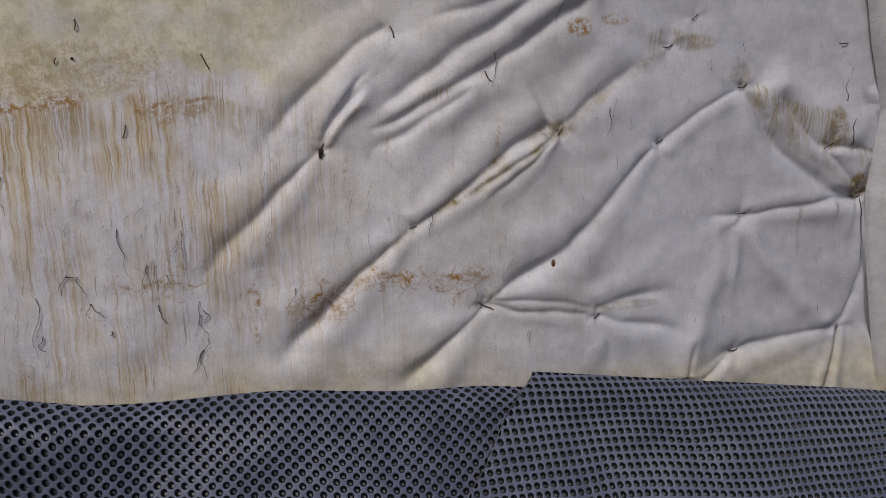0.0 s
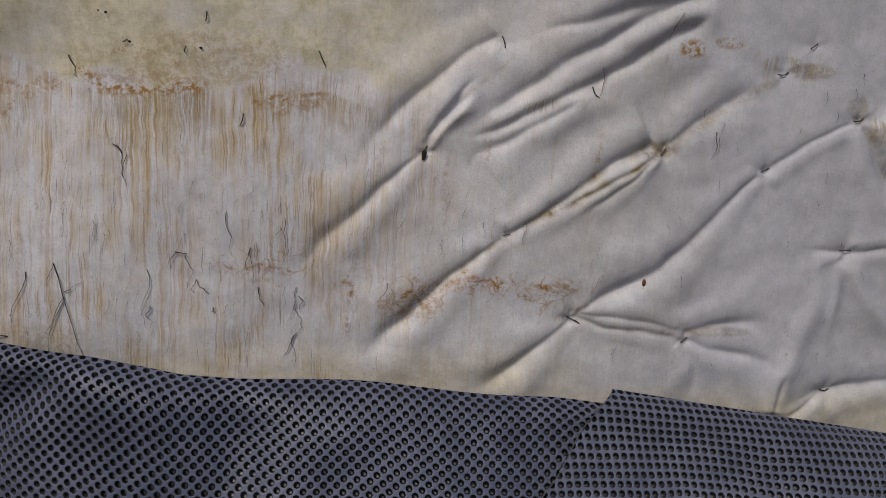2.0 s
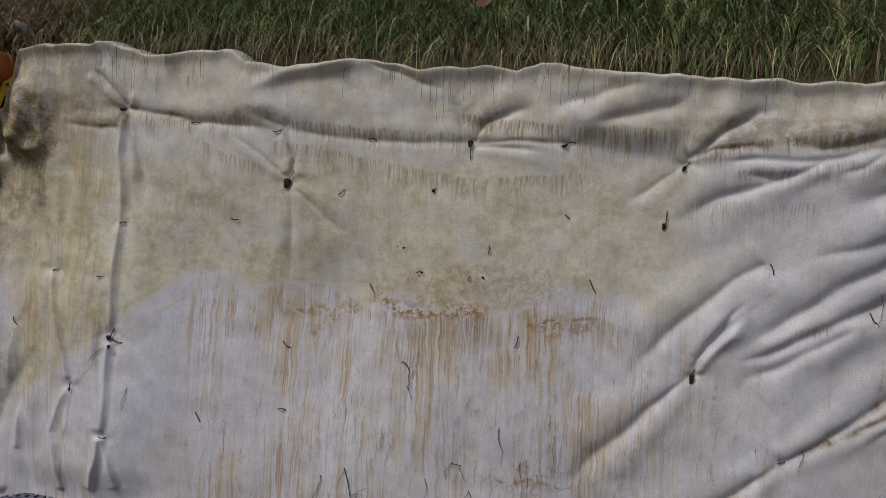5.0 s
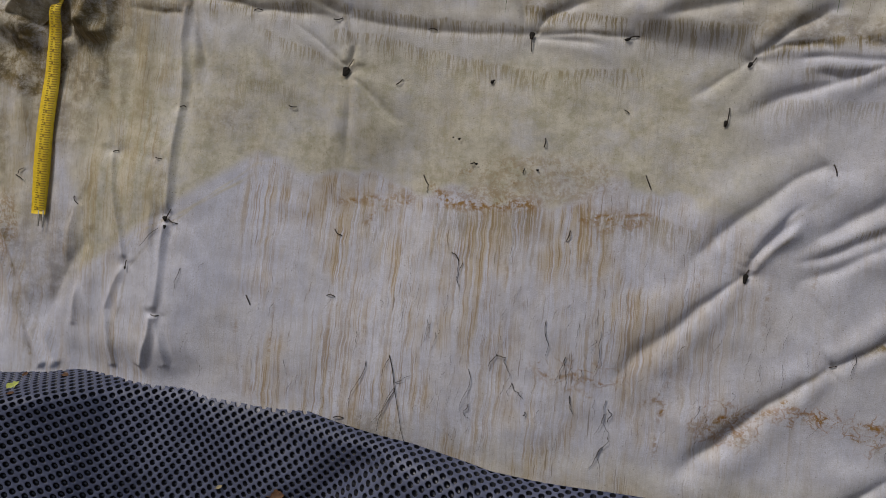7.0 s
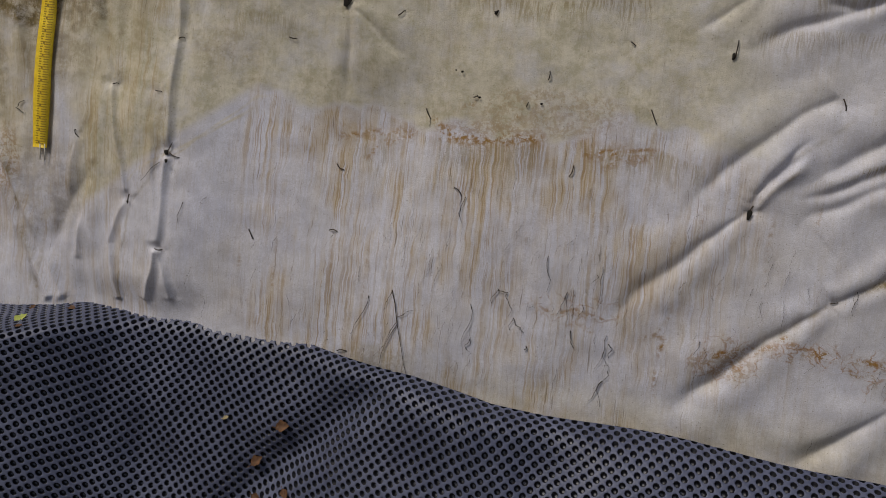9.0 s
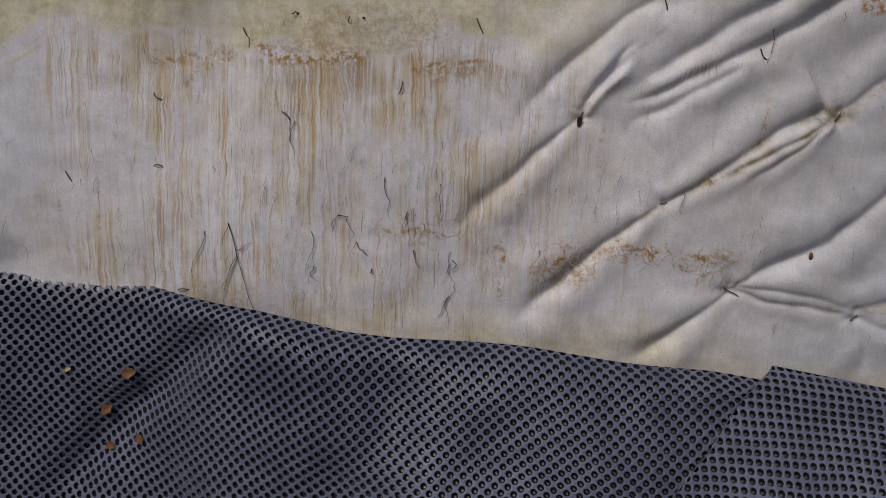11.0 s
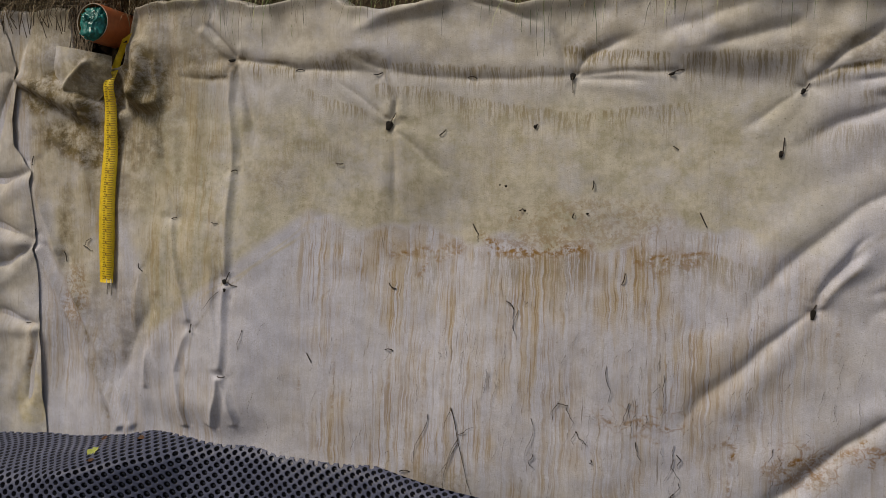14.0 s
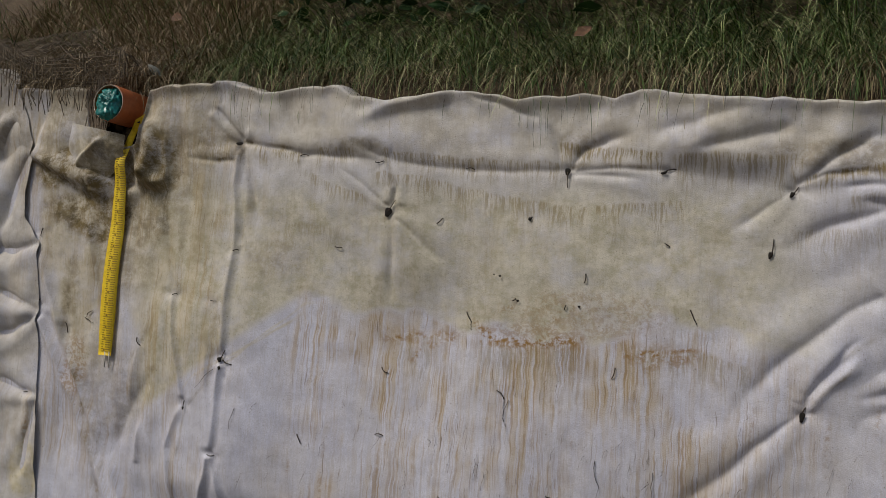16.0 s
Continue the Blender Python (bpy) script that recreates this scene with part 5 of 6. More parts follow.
# ---- pins, holes, roots on the fabric ----
def staple(u, v, turn, size, hang, seed):
    """A bent wire pin: its bar lies on the sheet, one or both ends go in."""
    rng = random.Random(seed)
    a = radians(turn)
    c, s = math.cos(a), math.sin(a)
    base = depth_at(u, v) + 0.003
    pts = []
    sag = rng.uniform(-0.18, 0.18) * size
    for k in range(7):
        t = k / 6 - 0.5
        off = sag * math.sin(math.pi * (k / 6))
        x, y = t * size, off
        lift = 0.0022 * math.sin(math.pi * k / 6)
        pts.append(P(u + c * x - s * y, v + s * x + c * y, base + lift))
    end = rng.choice((0, 1, 2))
    if end != 1:
        pts.insert(0, P(u - c * size / 2, v - s * size / 2 - 0.001, base - 0.012))
    if end != 0:
        pts.append(P(u + c * size / 2 + 0.001, v + s * size / 2 - rng.uniform(0.0, 0.006), base - 0.012))
    ob = new("wire_staple", tubes_mesh("wire_staple", [(pts, 0.00125)], M_WIRE, 6))
    tagged(ob, "rusty bent wire pin pushed through the fabric", "staple", "pins in the fabric")
    if hang:
        low = [P(u + c * size / 2 + 0.004 * math.sin(3 * k), v + s * size / 2 - hang * k / 5, depth_at(u, v - hang * k / 5) + 0.003) for k in range(6)]
        part("loose_tail", tubes_mesh("loose_tail", [(low, 0.0006)], M_ROOT), ob, "thin hanging thread")


for number, (su, sv, st, ss, sh) in enumerate(STAPLES):
    staple(su, sv, st, ss, sh, number)


def torn_hole(u, v, wide, tall, turn, tail):
    """A dark torn slit with a thread hanging on it."""
    verts, faces, n = [], [], 14
    a = radians(turn)
    base = max(depth_at(u + x, v + y) for x in (-0.01, 0, 0.01) for y in (-0.01, 0, 0.01)) + 0.002
    for k in range(n):
        w = 2 * math.pi * k / n
        x, y = wide * math.cos(w) * (1 + 0.25 * math.sin(3 * w)), tall * math.sin(w) * (1 + 0.2 * math.cos(2 * w))
        verts.append(P(u + math.cos(a) * x - math.sin(a) * y, v + math.sin(a) * x + math.cos(a) * y, base))
    verts += [P(u, v, base + 0.003)]
    faces = [(k, (k + 1) % n, n) for k in range(n)]
    ob = new("torn_knot", mesh_of("torn_knot", verts, faces, M_BLACK))
    tagged(ob, "blackened knot of cloth where the fabric is torn", "tear", "tears in the fabric")
    if tail:
        pts = [P(u + tail[0] * k / 5, v + tail[1] * k / 5, base + 0.002) for k in range(6)]
        part("thread", tubes_mesh("thread", [(pts, 0.0011)], M_WIRE), ob, "dark twisted thread")


torn_hole(-0.692, 0.437, 0.009, 0.014, -20, (0.018, 0.030)), torn_hole(-0.262, 0.537, 0.006, 0.010, -10, (0.002, -0.036))
torn_hole(0.235, 0.043, 0.005, 0.013, -8, None), torn_hole(0.166, 0.365, 0.004, 0.009, -12, None)
torn_hole(-0.052, 0.535, 0.007, 0.004, 20, None), torn_hole(-0.34, 0.428, 0.004, 0.005, 0, None)
torn_hole(0.203, 0.490, 0.004, 0.008, -30, None), torn_hole(-1.105, 0.055, 0.006, 0.008, 10, None)
torn_hole(-1.098, 0.035, 0.004, 0.006, 0, None), torn_hole(-1.205, -0.075, 0.003, 0.005, 0, None)
torn_hole(-0.36, 0.243, 0.003, 0.003, 0, None), torn_hole(-0.42, 0.30, 0.002, 0.002, 0, None), torn_hole(-0.405, 0.297, 0.003, 0.003, 0, None)
torn_hole(-0.22, 0.238, 0.003, 0.003, 0, None), torn_hole(-1.115, 0.605, 0.010, 0.005, 0, None)

# a seed husk stuck on the cloth
husk = new("seed_husk", mesh_of("seed_husk", [P(0.735 + 0.0045 * math.cos(w) * (1 - 0.2 * r), -0.218 + 0.009 * math.sin(w), depth_at(0.735, -0.218) + 0.001 + 0.003 * r) for r in (0, 1) for w in np.linspace(0, 2 * math.pi, 12, endpoint=False)],
           [(k, (k + 1) % 12, 12 + (k + 1) % 12, 12 + k) for k in range(12)] + [tuple(range(12, 24))], M_DEADLEAF))
tagged(husk, "small brown oval seed husk stuck to the fabric", "seed husk")


def fibre(u, v, du, dv, rng, r=0.0009, bend=0.012):
    n = 7
    b1, b2 = rng.uniform(-bend, bend), rng.uniform(-bend, bend) * 0.6
    pts = []
    for k in range(n):
        t = k / (n - 1)
        kink = 0.0022 * rng.uniform(-1, 1) if 0 < k < n - 1 else 0.0
        x, y = u + du * t + b1 * math.sin(math.pi * t) + b2 * math.sin(2 * math.pi * t) + kink, v + dv * t + 0.5 * kink
        pts.append(P(x, y, depth_at(x, y) + 0.0022 + 0.002 * math.sin(math.pi * t)))
    return pts, [r * (1 - 0.6 * k / (n - 1)) for k in range(n)]


def build_roots():
    rng = random.Random(11)
    thick = []

    def root(u, v, du, dv, r=0.0011, bend=0.008):
        thick.append(fibre(u, v, du, dv, rng, 0.68 * r, bend))

    root(-0.52, -0.21, 0.055, -0.20, 0.0017), root(-0.52, -0.21, -0.015, -0.05), root(-0.50, -0.28, -0.05, -0.09), root(-0.50, -0.29, -0.035, -0.11)
    root(-0.50, -0.27, 0.035, 0.02), root(-0.575, -0.23, -0.03, -0.11, 0.0013), root(-0.275, -0.18, 0.022, -0.006, 0.0018), root(-0.255, -0.185, 0.006, -0.055)
    root(-0.275, -0.18, -0.012, -0.04), root(-0.17, -0.09, 0.004, -0.08, 0.0015), root(-0.12, -0.165, -0.02, -0.06), root(-0.12, -0.165, 0.004, -0.07)
    root(-0.235, -0.24, 0.028, -0.03, 0.0015), root(-0.235, -0.24, -0.004, -0.03), root(-0.105, -0.25, 0.012, -0.04, 0.0018), root(-0.025, -0.25, -0.02, -0.08)
    root(-0.02, -0.27, 0.004, -0.03, 0.0016), root(-0.025, -0.28, 0.012, -0.05), root(-0.025, -0.355, -0.025, -0.05, 0.0016), root(-0.015, -0.33, -0.012, -0.03)
    root(-0.03, -0.36, 0.005, -0.06), root(-0.335, -0.22, -0.012, -0.10), root(-0.33, -0.30, 0.003, -0.03, 0.0016), root(-0.05, -0.10, -0.006, -0.09)
    root(-0.06, -0.12, -0.012, -0.02), root(-0.085, -0.19, -0.008, -0.025), root(0.17, -0.235, -0.01, -0.03), root(-0.20, -0.30, 0.004, -0.01, 0.002)
    root(-0.37, 0.02, -0.004, -0.06), root(0.86, 0.12, -0.006, -0.06), root(0.60, 0.24, -0.004, -0.07), root(0.46, -0.09, -0.002, -0.05)
    root(0.76, 0.36, -0.02, -0.06), root(1.50, -0.11, 0.005, -0.15, 0.0016), root(1.44, 0.12, 0.006, 0.05), root(1.45, 0.02, 0.01, 0.06, 0.0018)
    root(-1.545, 0.15, -0.025, -0.02, 0.0016), root(-1.57, 0.13, 0.03, -0.012, 0.0016), root(-1.12, 0.03, -0.05, -0.05), root(-1.05, -0.06, -0.008, -0.05)
    for _ in range(190):
        u = rng.gauss(-0.30, 0.42)
        v = rng.gauss(-0.17, 0.13)
        if not -1.05 < u < 0.65 or not -0.42 < v < 0.2:
            continue
        root(u, v, rng.gauss(-0.006, 0.006), -rng.uniform(0.008, 0.06), rng.uniform(0.0003, 0.0006), 0.005)
    for _ in range(45):
        u, v = rng.uniform(0.6, 1.5), rng.uniform(-0.4, 0.3)
        root(u, v, rng.gauss(0, 0.004), -rng.uniform(0.008, 0.035), rng.uniform(0.0004, 0.0006), 0.003)
    ob = new("root_fibres", tubes_mesh("root_fibres", thick, M_ROOT, 4))
    tagged(ob, "dark dead root fibres clinging to the stained fabric", "roots", kind="stuff")


build_roots()


# ---- measuring band ----
def ribbon(us, vs, ds, widths, tilt, thick, name):
    """A thin band along a chain of places."""
    verts, quads = [], []
    for k, (u, v, d) in enumerate(zip(us, vs, ds)):
        w = widths[k] / 2
        for side, out in ((-1, 0), (1, 0), (1, -thick), (-1, -thick)):
            verts.append(P(u + side * w, v + side * w * tilt[k], d + out))
    n = len(us)
    for k in range(n - 1):
        for a in range(4):
            b = (a + 1) % 4
            quads.append((4 * k + a, 4 * k + b, 4 * k + 4 + b, 4 * k + 4 + a))
    quads += [(0, 1, 2, 3), (4 * n - 1, 4 * n - 2, 4 * n - 3, 4 * n - 4)]
    return quads_mesh(name, verts, quads, M_TAPE)


def build_band():
    vs = np.concatenate([np.linspace(0.668, 0.60, 10), np.linspace(0.585, 0.035, 40)])
    us = np.interp(vs, (0.035, 0.30, 0.56, 0.60, 0.64, 0.67), (-1.484, -1.477, -1.468, -1.455, -1.425, -1.385))
    ds = np.array([max(depth_at(u, v), depth_at(u + 0.02, v), depth_at(u - 0.02, v)) + 0.010 for u, v in zip(us, vs)])
    ds = np.convolve(np.pad(ds, 4, "edge"), np.ones(9) / 9, "valid")
    ds = ds + 0.012 * smooth01((vs - 0.50) / 0.08)
    ws = np.interp(vs, (0.035, 0.15, 0.35, 0.5, 0.60, 0.69), (0.041, 0.050, 0.047, 0.036, 0.028, 0.028))
    tl = np.interp(vs, (0.035, 0.55, 0.60, 0.69), (0.0, 0.0, 0.35, 0.6))
    root = new("measuring_band", None)
    root.location = P(-1.475, 0.035, float(ds[-1]))
    tagged(root, "wide yellow measuring band with printed scale, hanging over the fabric", "tape measure")
    bpy.context.view_layer.update()

    def under(name, me, label=""):
        me.transform(Matrix.Translation(-root.location))
        return part(name, me, root, label)

    under("band", ribbon(us, vs, ds, ws, tl, 0.0012, "band"))
    # printed scale: a ladder of bars in two columns
    verts, quads = [], []

    def bar(v, off, wide, tall):
        u = float(np.interp(v, vs[::-1], us[::-1])) + off
        d = float(np.interp(v, vs[::-1], ds[::-1])) + 0.0006
        o = len(verts)
        for x, y in ((-wide / 2, -tall / 2), (wide / 2, -tall / 2), (wide / 2, tall / 2), (-wide / 2, tall / 2)):
            verts.append(P(u + x, v + y, d))
        quads.append((o, o + 1, o + 2, o + 3))

    v, k = 0.045, 0
    rng = random.Random(4)
    while v < 0.58:
        bar(v, 0.008, 0.015 if k % 5 else 0.019, 0.0020)
        bar(v + 0.001, -0.009, 0.008 if k % 2 else 0.005, 0.0024)
        if k % 5 == 0:
            bar(v + 0.004, -0.003, 0.005, 0.007)
        v, k = v + 0.0062, k + 1
    under("printed_scale", quads_mesh("printed_scale", verts, quads, M_INK), "faded dark scale marks")
    for x in (-0.008, 0.006):
        u, d = -1.475 + x, float(ds[-1])
        me = tubes_mesh("end_cord", [([P(u, 0.045, d), P(u + 0.001, 0.025, d), P(u, 0.004, d - 0.002)], 0.0016)], M_WHITE, 6)
        under("end_cord", me, "pale end cord")
    # the loop at the pipe turns over with two heavy figures' bars on it
    for v in (0.640, 0.648, 0.657):
        verts.clear(), quads.clear()
        bar(v, 0.0, 0.014, 0.006)
    under("heavy_mark", quads_mesh("heavy_mark", verts, quads, M_BLACK))


build_band()


# ---- pipe with its green bag ----
def build_pipe():
    u0, v0, r = -1.478, 0.704, 0.049
    root = new("drain_pipe", None)
    root.location = P(u0, v0, 0.075)
    tagged(root, "orange plastic drain pipe end sticking out of the bank", "pipe")

    def under(name, verts, faces, mat, label="", smooth=True):
        return part(name, mesh_of(name, [Vector(p) - root.location for p in verts], faces, mat, smooth), root, label)

    n = 40

    def ring(radius, d, tilt=0.0):
        return [P(u0 + radius * math.cos(2 * math.pi * k / n), v0 + radius * math.sin(2 * math.pi * k / n) - tilt * d, d) for k in range(n)]

    rings = [ring(r, -0.45), ring(r, 0.070), ring(r - 0.001, 0.0745)]
    verts = [p for q in rings for p in q]
    faces = [(a * n + k, a * n + (k + 1) % n, (a + 1) * n + (k + 1) % n, (a + 1) * n + k) for a in range(2) for k in range(n)]
    under("pipe_wall", verts, faces, M_ORANGE)
    rings = [ring(r - 0.001, 0.0745), ring(r - 0.002, 0.076), ring(r - 0.0035, 0.0745)]
    verts = [p for q in rings for p in q]
    under("cut_rim", verts, faces, M_RIM, "pale sawn rim")
    rings = [ring(r - 0.0035, 0.0745), ring(r - 0.0035, -0.2), ring(0.001, -0.2)]
    verts = [p for q in rings for p in q]
    under("pipe_lining", verts, faces, M_ORANGE)
    # crumpled film stuffed into the mouth
    verts, faces = [], []
    a, b = 72, 40
    for i in range(b + 1):
        th = math.pi * i / b
        for j in range(a):
            ph = 2 * math.pi * j / a
            x, y, z = math.sin(th) * math.cos(ph), math.sin(th) * math.sin(ph), math.cos(th)
            k = 0.90 + 0.42 * abs(noise.noise((3.5 * x, 3.5 * y, 3.5 * z))) + 0.26 * abs(noise.noise((7 * x + 3, 7 * y, 7 * z))) - 0.08 * abs(noise.noise((15 * x, 15 * y, 15 * z)))
            low = max(0.0, z) * smooth01(max(0.0, 0.1 - y))
            verts.append(P(u0 + 0.037 * k * x + 0.012 * low, v0 - 0.002 + 0.038 * k * y - 0.022 * low, 0.062 + 0.030 * k * z + 0.010 * low))
    for i in range(b):
        for j in range(a):
            faces.append((i * a + j, i * a + (j + 1) % a, (i + 1) * a + (j + 1) % a, (i + 1) * a + j))
    bag = new("plastic_bag", mesh_of("plastic_bag", verts, faces, M_BAG))
    tagged(bag, "crumpled shiny green plastic bag stuffed into the pipe", "bag")


build_pipe()


# ---- leaves and litter lying on the mats ----
def leaf(name, u, w, size, turn, mat, label, curl=0.4, seed=0):
    d, v = mat_surface(np.array([u]), np.array([w]))
    at = P(u, float(v[0]), float(d[0]) + 0.006)
    rng = random.Random(seed)
    verts, faces, n = [], [], 8
    for i in range(n + 1):
        t = i / n
        half = 0.36 * math.sin(math.pi * t**0.85) * (1 + 0.25 * rng.uniform(-1, 1))
        for j in (-1, -0.5, 0, 0.5, 1):
            verts.append(Vector(((t - 0.5), half * j, curl * (half * abs(j)) + 0.25 * curl * (t - 0.5) ** 2 + 0.05 * rng.uniform(-1, 1))) * size)
    for i in range(n):
        for j in range(4):
            faces.append((i * 5 + j, i * 5 + j + 1, i * 5 + 6 + j, i * 5 + 5 + j))
    ob = new(name, mesh_of(name, verts, faces, mat))
    d2, v2 = mat_surface(np.array([u]), np.array([w + 0.01]))
    face = 50 if w > 0.15 else 20
    ob.matrix_world = Matrix.Translation(at) @ pose(0, 0, 0, face, 0, 0) @ pose(0, 0, 0, 0, 0, turn)
    tagged(ob, label, "leaf", "fallen leaves")
    stalk = mesh_of("stalk", *tube([Vector((-0.5, 0, 0)) * size, Vector((-0.75, 0.06, 0.05)) * size], [0.0012, 0.0007]), mat)
    part("stalk", stalk, ob)


leaf("fallen_leaf", -1.43, 0.10, 0.034, 70, M_FRESHLEAF, "yellow-green leaf lying on the rubber mat", 0.3, 1)
leaf("fallen_leaf", -1.40, 0.14, 0.018, 20, M_DEADLEAF, "small olive dead leaf on the rubber mat", 0.4, 2)
leaf("fallen_leaf", -1.345, 0.04, 0.020, 10, M_DEADLEAF, "brown curled dead leaf beside the fabric", 0.5, 3)
leaf("fallen_leaf", -0.735, 0.21, 0.034, 15, M_DEADLEAF, "brown curled dead leaf on the rubber mat", 0.6, 4)
leaf("fallen_leaf", -0.80, 0.32, 0.034, 50, M_DEADLEAF, "brown curled dead leaf on the rubber mat", 0.6, 5)
leaf("fallen_leaf", -0.79, 0.40, 0.026, -20, M_DEADLEAF, "brown curled dead leaf on the rubber mat", 0.6, 6)
leaf("fallen_leaf", -0.71, 0.36, 0.026, -50, M_DEADLEAF, "brown curled dead leaf on the rubber mat", 0.6, 7)
leaf("fallen_leaf", -0.885, 0.235, 0.015, 30, M_STRAW, "tiny straw-coloured leaf scrap on the mat", 0.4, 8)
leaf("fallen_leaf", -1.47, 0.03, 0.020, 100, M_DEADLEAF, "brown curled dead leaf beside the fabric", 0.5, 9)


# ---- the bank: jute net, grass, undergrowth ----
def bank_height(y_back):
    return float(np.interp(y_back, (0, 0.05, 0.15, 0.35, 0.7, 1.2, 1.9, 2.8), (0, 0.03, 0.06, 0.14, 0.33, 0.62, 1.0, 1.25)))


def grass(name, count, where, length, width, lean, droop, material, label, seed, rise=(0.6, 1.4)):
    """Bent tapered blades, joined; where(rng) gives the foot."""
    rng = random.Random(seed)
    n = 7
    verts, quads = np.empty((count, n * 2, 3), np.float32), []
    for b in range(count):
        foot = Vector(where(rng))
        size = rng.uniform(*length)
        a = rng.gauss(lean[0] + 1.6 * noise.noise((foot[0] * 7, foot[1] * 7, 5)), 0.75 * lean[1])                       # heading, 0 is out of the wall
        out = Vector((math.sin(a), -math.cos(a), 0))
        side = Vector((math.cos(a + rng.uniform(-0.7, 0.7)), math.sin(a), 0)).normalized()
        w = rng.uniform(*width)
        pitch, bend = rng.uniform(*rise), rng.uniform(*droop)
        p = foot
        for k in range(n):
            t = k / (n - 1)
            half = w * (1 - t) ** 0.6 * 0.5 + 0.0002
            verts[b, 2 * k], verts[b, 2 * k + 1] = p - side * half, p + side * half
            up = pitch - bend * t
            p = p + (out * math.cos(up) + Vector((0, 0, math.sin(up)))) * (size / (n - 1))
    base = np.arange(count)[:, None, None] * (2 * n)
    cell = np.array([(2 * k, 2 * k + 1, 2 * k + 3, 2 * k + 2) for k in range(n - 1)])[None]
    ob = new(name, quads_mesh(name, verts.reshape(-1, 3), (base + cell).reshape(-1, 4), material))
    tagged(ob, label, "grass", kind="stuff")


def bank_foot(rng, near=0.0, deep=1.0, power=1.0, left=-1.36, right=2.4):
    u = rng.uniform(left, right)
    top = float(np.clip(0.70 - 0.03 * u, 0.6, 0.78))
    y = near + (deep - near) * rng.random() ** power
    q = P(u, top, -0.03)
    clump = 0.02 * noise.noise((u * 9, y * 9, 2))
    return (u, q.y + y + clump, q.z + bank_height(max(0, y)) - 0.005)


grass("green_grass", 13000, lambda r: bank_foot(r, 0.10, 0.85, 1.15), (0.14, 0.34), (0.0010, 0.0026), (-1.25, 0.9), (1.2, 2.6), M_GREEN, "long green grass leaning over the edge of the bank", 1, (0.1, 1.0))
grass("tussock_grass", 7000, lambda r: bank_foot(r, 0.09, 0.50, 1.1), (0.14, 0.32), (0.0008, 0.0017), (0.5, 1.3), (1.4, 3.4), M_GREEN, "fine arching green tussock grass along the bank", 12, (0.1, 1.1))
grass("dry_grass", 11000, lambda r: bank_foot(r, 0.08, 0.34, 1.0), (0.10, 0.27), (0.0007, 0.0017), (-1.0, 1.2), (1.6, 3.4), M_STRAW, "dry straw-coloured grass hanging over the bank edge", 2, (0.0, 0.9))
grass("edge_grass", 2600, lambda r: bank_foot(r, 0.05, 0.15), (0.05, 0.16), (0.0009, 0.0019), (-0.5, 0.9), (1.9, 3.3), M_WITHER, "short withered grass along the fabric's upper edge", 3)
grass("hanging_stems", 130, lambda r: bank_foot(r, -0.03, 0.02), (0.06, 0.24), (0.0006, 0.0011), (-0.6, 0.7), (2.4, 3.2), M_ROOT, "thin dark withered stems drooping over the fabric", 4)
grass("withered_grass", 15000, lambda r: bank_foot(r, 0.0, 1.3, 1.2, -2.6, -1.37), (0.08, 0.22), (0.0014, 0.003), (0.0, 1.6), (1.2, 3.1), M_WITHER, "withered brown grass tangled through the jute net", 5)
grass("sparse_green_grass", 900, lambda r: bank_foot(r, 0.2, 1.2, 0.8, -2.6, -1.40), (0.12, 0.26), (0.002, 0.004), (0.0, 0.8), (0.6, 2.2), M_GREEN, "sparse green grass behind the jute net", 6)


def undergrowth():
    rng = random.Random(8)
    verts, faces = [], []
    for _ in range(5200):
        u, y, z = bank_foot(rng, 0.50, 1.9, 1.0, -1.35, 2.6)
        c = Vector((u, y, z + rng.uniform(0.05, 0.34)))
        size = rng.uniform(0.02, 0.05)
        turn = Euler((rng.uniform(0.2, 1.2), rng.uniform(-0.6, 0.6), rng.uniform(0, 6.3))).to_matrix()
        o = len(verts)
        for x, yy, zz in ((-1, 0, 0), (-0.3, 0.45, 0.1), (0.4, 0.35, 0.1), (1, 0, -0.15), (0.4, -0.35, 0.1), (-0.3, -0.45, 0.1)):
            verts.append(c + turn @ (Vector((x, yy, zz)) * size))
        faces += [(o, o + 1, o + 5), (o + 1, o + 2, o + 4, o + 5), (o + 2, o + 3, o + 4)]
    ob = new("undergrowth", mesh_of("undergrowth", verts, faces, M_LEAFY))
    tagged(ob, "dark leafy undergrowth behind the grass", "undergrowth", kind="stuff")


undergrowth()


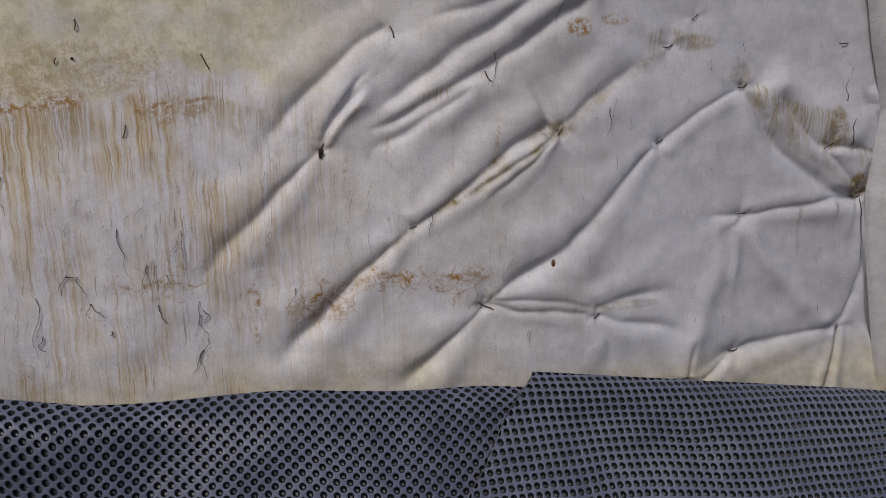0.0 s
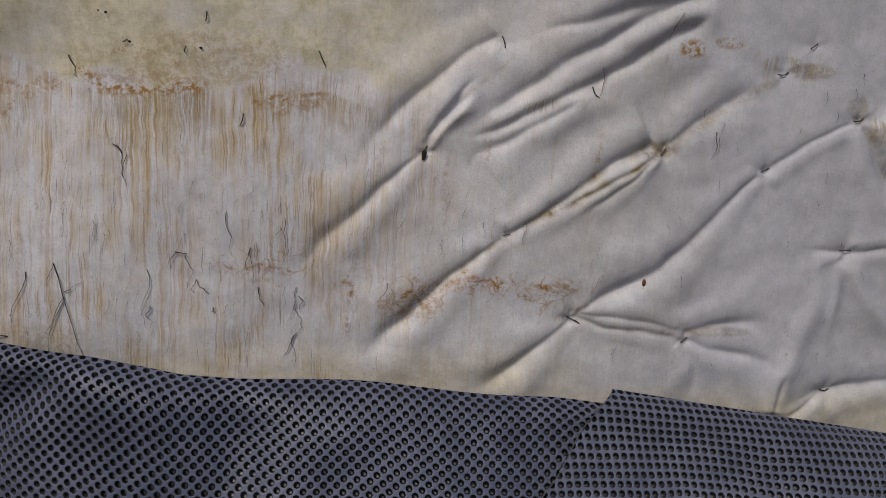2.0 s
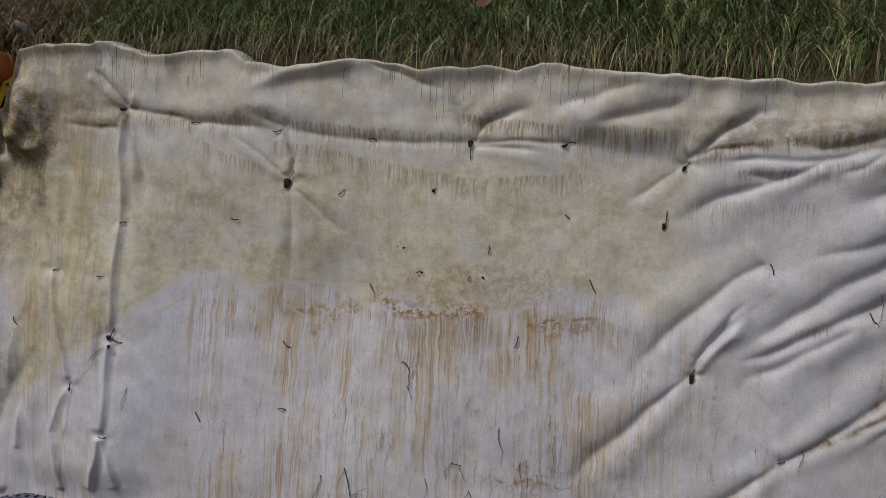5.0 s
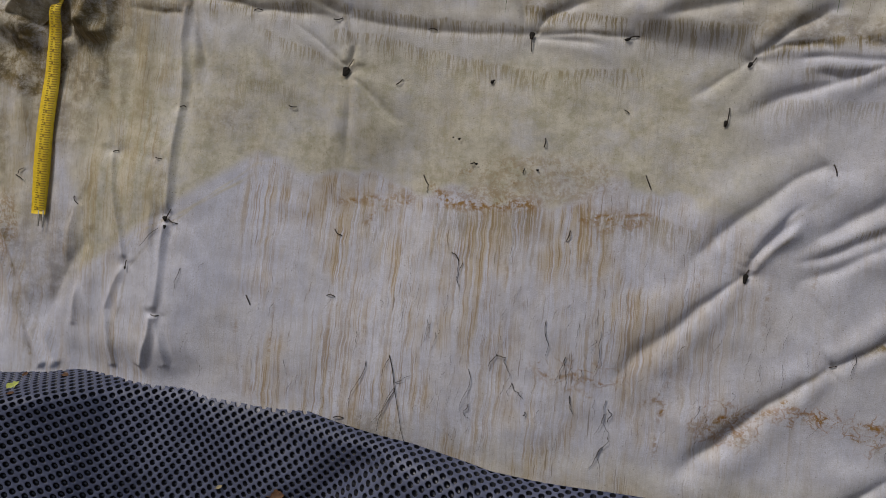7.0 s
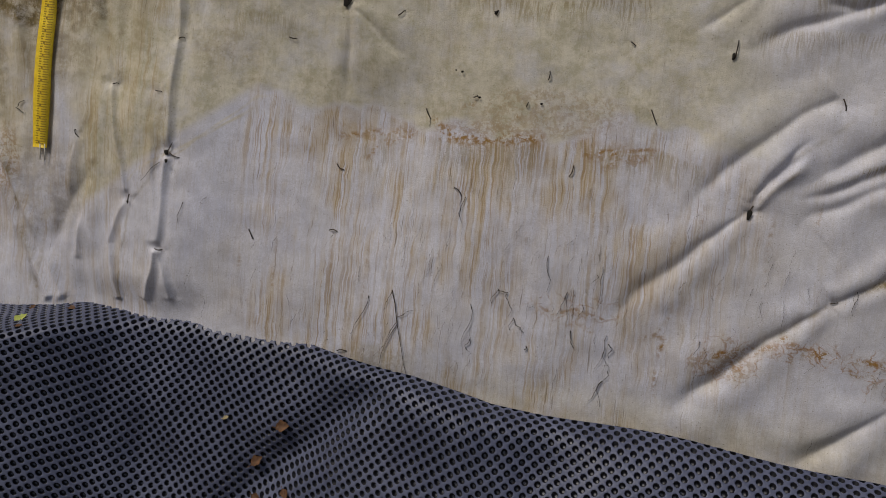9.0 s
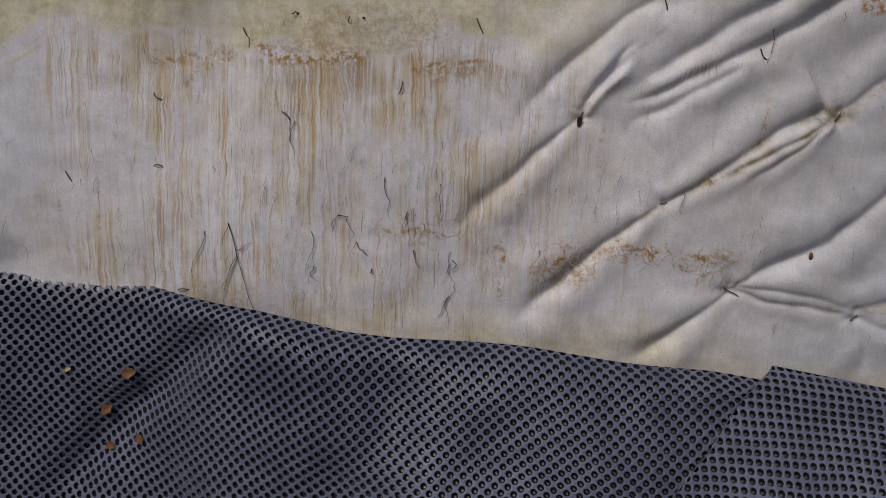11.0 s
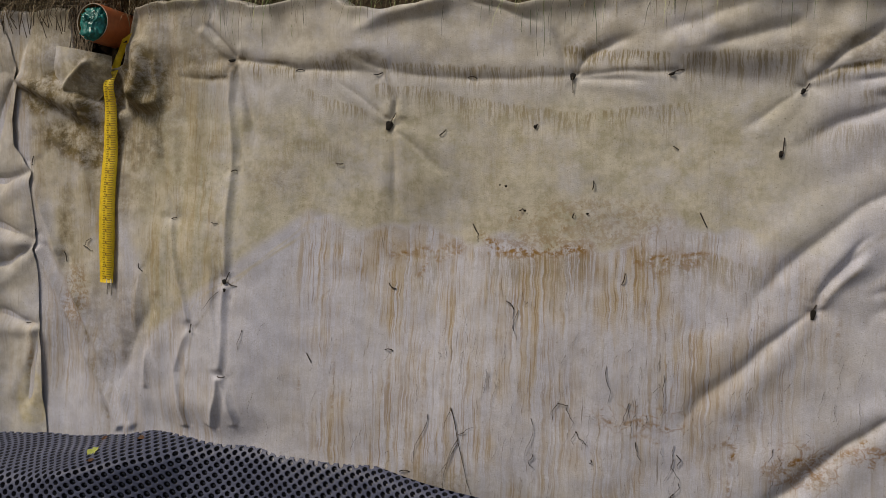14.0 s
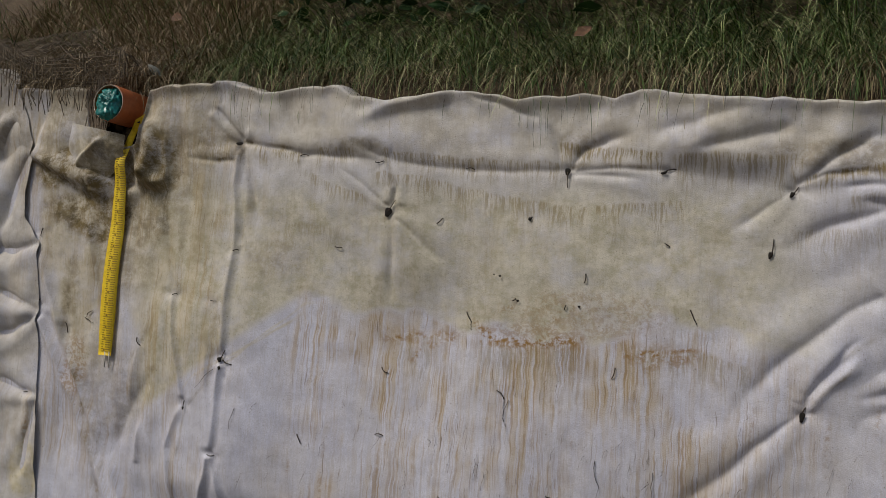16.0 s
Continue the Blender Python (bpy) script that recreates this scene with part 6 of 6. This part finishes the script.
def jute_net():
    """A coarse woven net that hangs down over the corner of the bank."""
    lines = []
    rng = random.Random(3)

    def lay(u, s):
        """u along the wall, s metres up the bank from the hanging edge."""
        q = P(u, 0.765 + 0.06 * smooth01((-1.75 - u) / 0.2), 0.0)
        wob = 0.016 * noise.noise((u * 9, s * 9, 1)) + 0.010 * noise.noise((u * 34, s * 34, 4))
        if s < 0.09:
            return Vector((u, q.y - 0.045 + wob, q.z + s * 0.9))
        t = s - 0.09
        return Vector((u + 0.3 * wob, q.y - 0.045 + t * 0.80 + wob, q.z + 0.081 + bank_height(t * 0.8) - 0.085 * smooth01(t / 0.1) + 1.6 * wob))

    for a in np.arange(-2.5, -1.44, 0.011):
        lines.append(([lay(a + 0.003 * math.sin(20 * s + a * 50), s) for s in np.arange(0, 0.62, 0.03)], 0.0012 * rng.uniform(0.6, 1.4)))
    for s in np.arange(0.0, 0.62, 0.012):
        lines.append(([lay(a, s + 0.004 * math.sin(14 * a + s * 40)) for a in np.arange(-2.5, -1.43, 0.035)], 0.0011 * rng.uniform(0.6, 1.4)))
    for a in np.arange(-2.4, -1.46, 0.010):
        p = lay(a, 0.0)
        lines.append(([p, p + Vector((rng.gauss(0, 0.006), -0.004, -0.02)), p + Vector((rng.gauss(0, 0.01), -0.002, -rng.uniform(0.03, 0.08)))], 0.0010))
    for _ in range(170):
        q = P(-1.555 + rng.gauss(0, 0.015), rng.uniform(0.62, 0.80), 0.03)
        lines.append(([q, q + Vector((rng.gauss(0, 0.01), -0.004, -0.04)), q + Vector((rng.gauss(0, 0.015), 0, -0.09))], 0.0011))
    ob = new("jute_net", tubes_mesh("jute_net", lines, M_JUTE, 4))
    tagged(ob, "coarse brown jute net laid over the bank", "erosion net")


jute_net()


def bank_litter():
    """Single dead leaves and a pale stone caught in the grass."""
    for u, y, size, turn in ((-0.245, 0.10, 0.045, 30), (-1.66, 0.52, 0.05, -20)):
        q = P(u, 0.72, 0.0)
        verts, faces, n = [], [], 8
        rng = random.Random(int(turn))
        for i in range(n + 1):
            t = i / n
            half = 0.34 * math.sin(math.pi * t**0.85) * (1 + 0.2 * rng.uniform(-1, 1))
            for j in (-1, 0, 1):
                verts.append(Vector((t - 0.5, half * j, 0.3 * half * abs(j) + 0.1 * (t - 0.5) ** 2)) * size)
        for i in range(n):
            for j in range(2):
                faces.append((i * 3 + j, i * 3 + j + 1, i * 3 + 4 + j, i * 3 + 3 + j))
        ob = new("fallen_leaf", mesh_of("fallen_leaf", verts, faces, M_DEADLEAF))
        ob.matrix_world = Matrix.Translation((u, q.y + y - 0.06, q.z + bank_height(y) + 0.09)) @ pose(0, 0, 0, 60, 0, 0) @ pose(0, 0, 0, 0, 0, turn)
        tagged(ob, "orange-brown dead leaf caught in the bank grass", "leaf", "fallen leaves")
    verts, faces, a, b = [], [], 14, 8
    c = P(-1.42, 0.815, -0.03)
    for i in range(b + 1):
        for j in range(a):
            th, ph = math.pi * i / b, 2 * math.pi * j / a
            n = Vector((math.sin(th) * math.cos(ph), math.sin(th) * math.sin(ph), math.cos(th)))
            k = 1 + 0.25 * noise.noise(n * 1.7)
            verts.append(c + Vector((n.x * 0.022, n.y * 0.015, n.z * 0.012 - 0.6 * n.x * 0.022)) * k)
    for i in range(b):
        for j in range(a):
            faces.append((i * a + j, i * a + (j + 1) % a, (i + 1) * a + (j + 1) % a, (i + 1) * a + j))
    tagged(new("stone", mesh_of("stone", verts, faces, M_PEBBLE)), "pale grey stone lying above the drain pipe", "stone")


bank_litter()


def clods():
    """Loose soil at the pipe and beside the end of the fabric."""
    rng = random.Random(6)
    verts, faces = [], []

    def lump(c, r):
        o, a, b = len(verts), 8, 5
        for i in range(b + 1):
            for j in range(a):
                th, ph = math.pi * i / b, 2 * math.pi * j / a
                n = Vector((math.sin(th) * math.cos(ph), math.sin(th) * math.sin(ph), math.cos(th)))
                verts.append(c + n * r * (1 + 0.35 * noise.noise(n * 2 + c * 40)))
        for i in range(b):
            for j in range(a):
                faces.append((o + i * a + j, o + i * a + (j + 1) % a, o + (i + 1) * a + (j + 1) % a, o + (i + 1) * a + j))

    for _ in range(120):
        lump(P(rng.uniform(-1.62, -1.37), rng.uniform(0.615, 0.715), -0.045 + rng.uniform(0, 0.03)), rng.uniform(0.006, 0.018))
    for _ in range(160):
        lump(P(rng.uniform(1.78, 2.2), rng.uniform(-0.75, -0.35), -0.03 + rng.uniform(0, 0.05)), rng.uniform(0.008, 0.03))
    ob = new("soil_clods", mesh_of("soil_clods", verts, faces, M_SOIL))
    tagged(ob, "loose crumbs of brown soil on the cut face", "soil", kind="stuff")


clods()
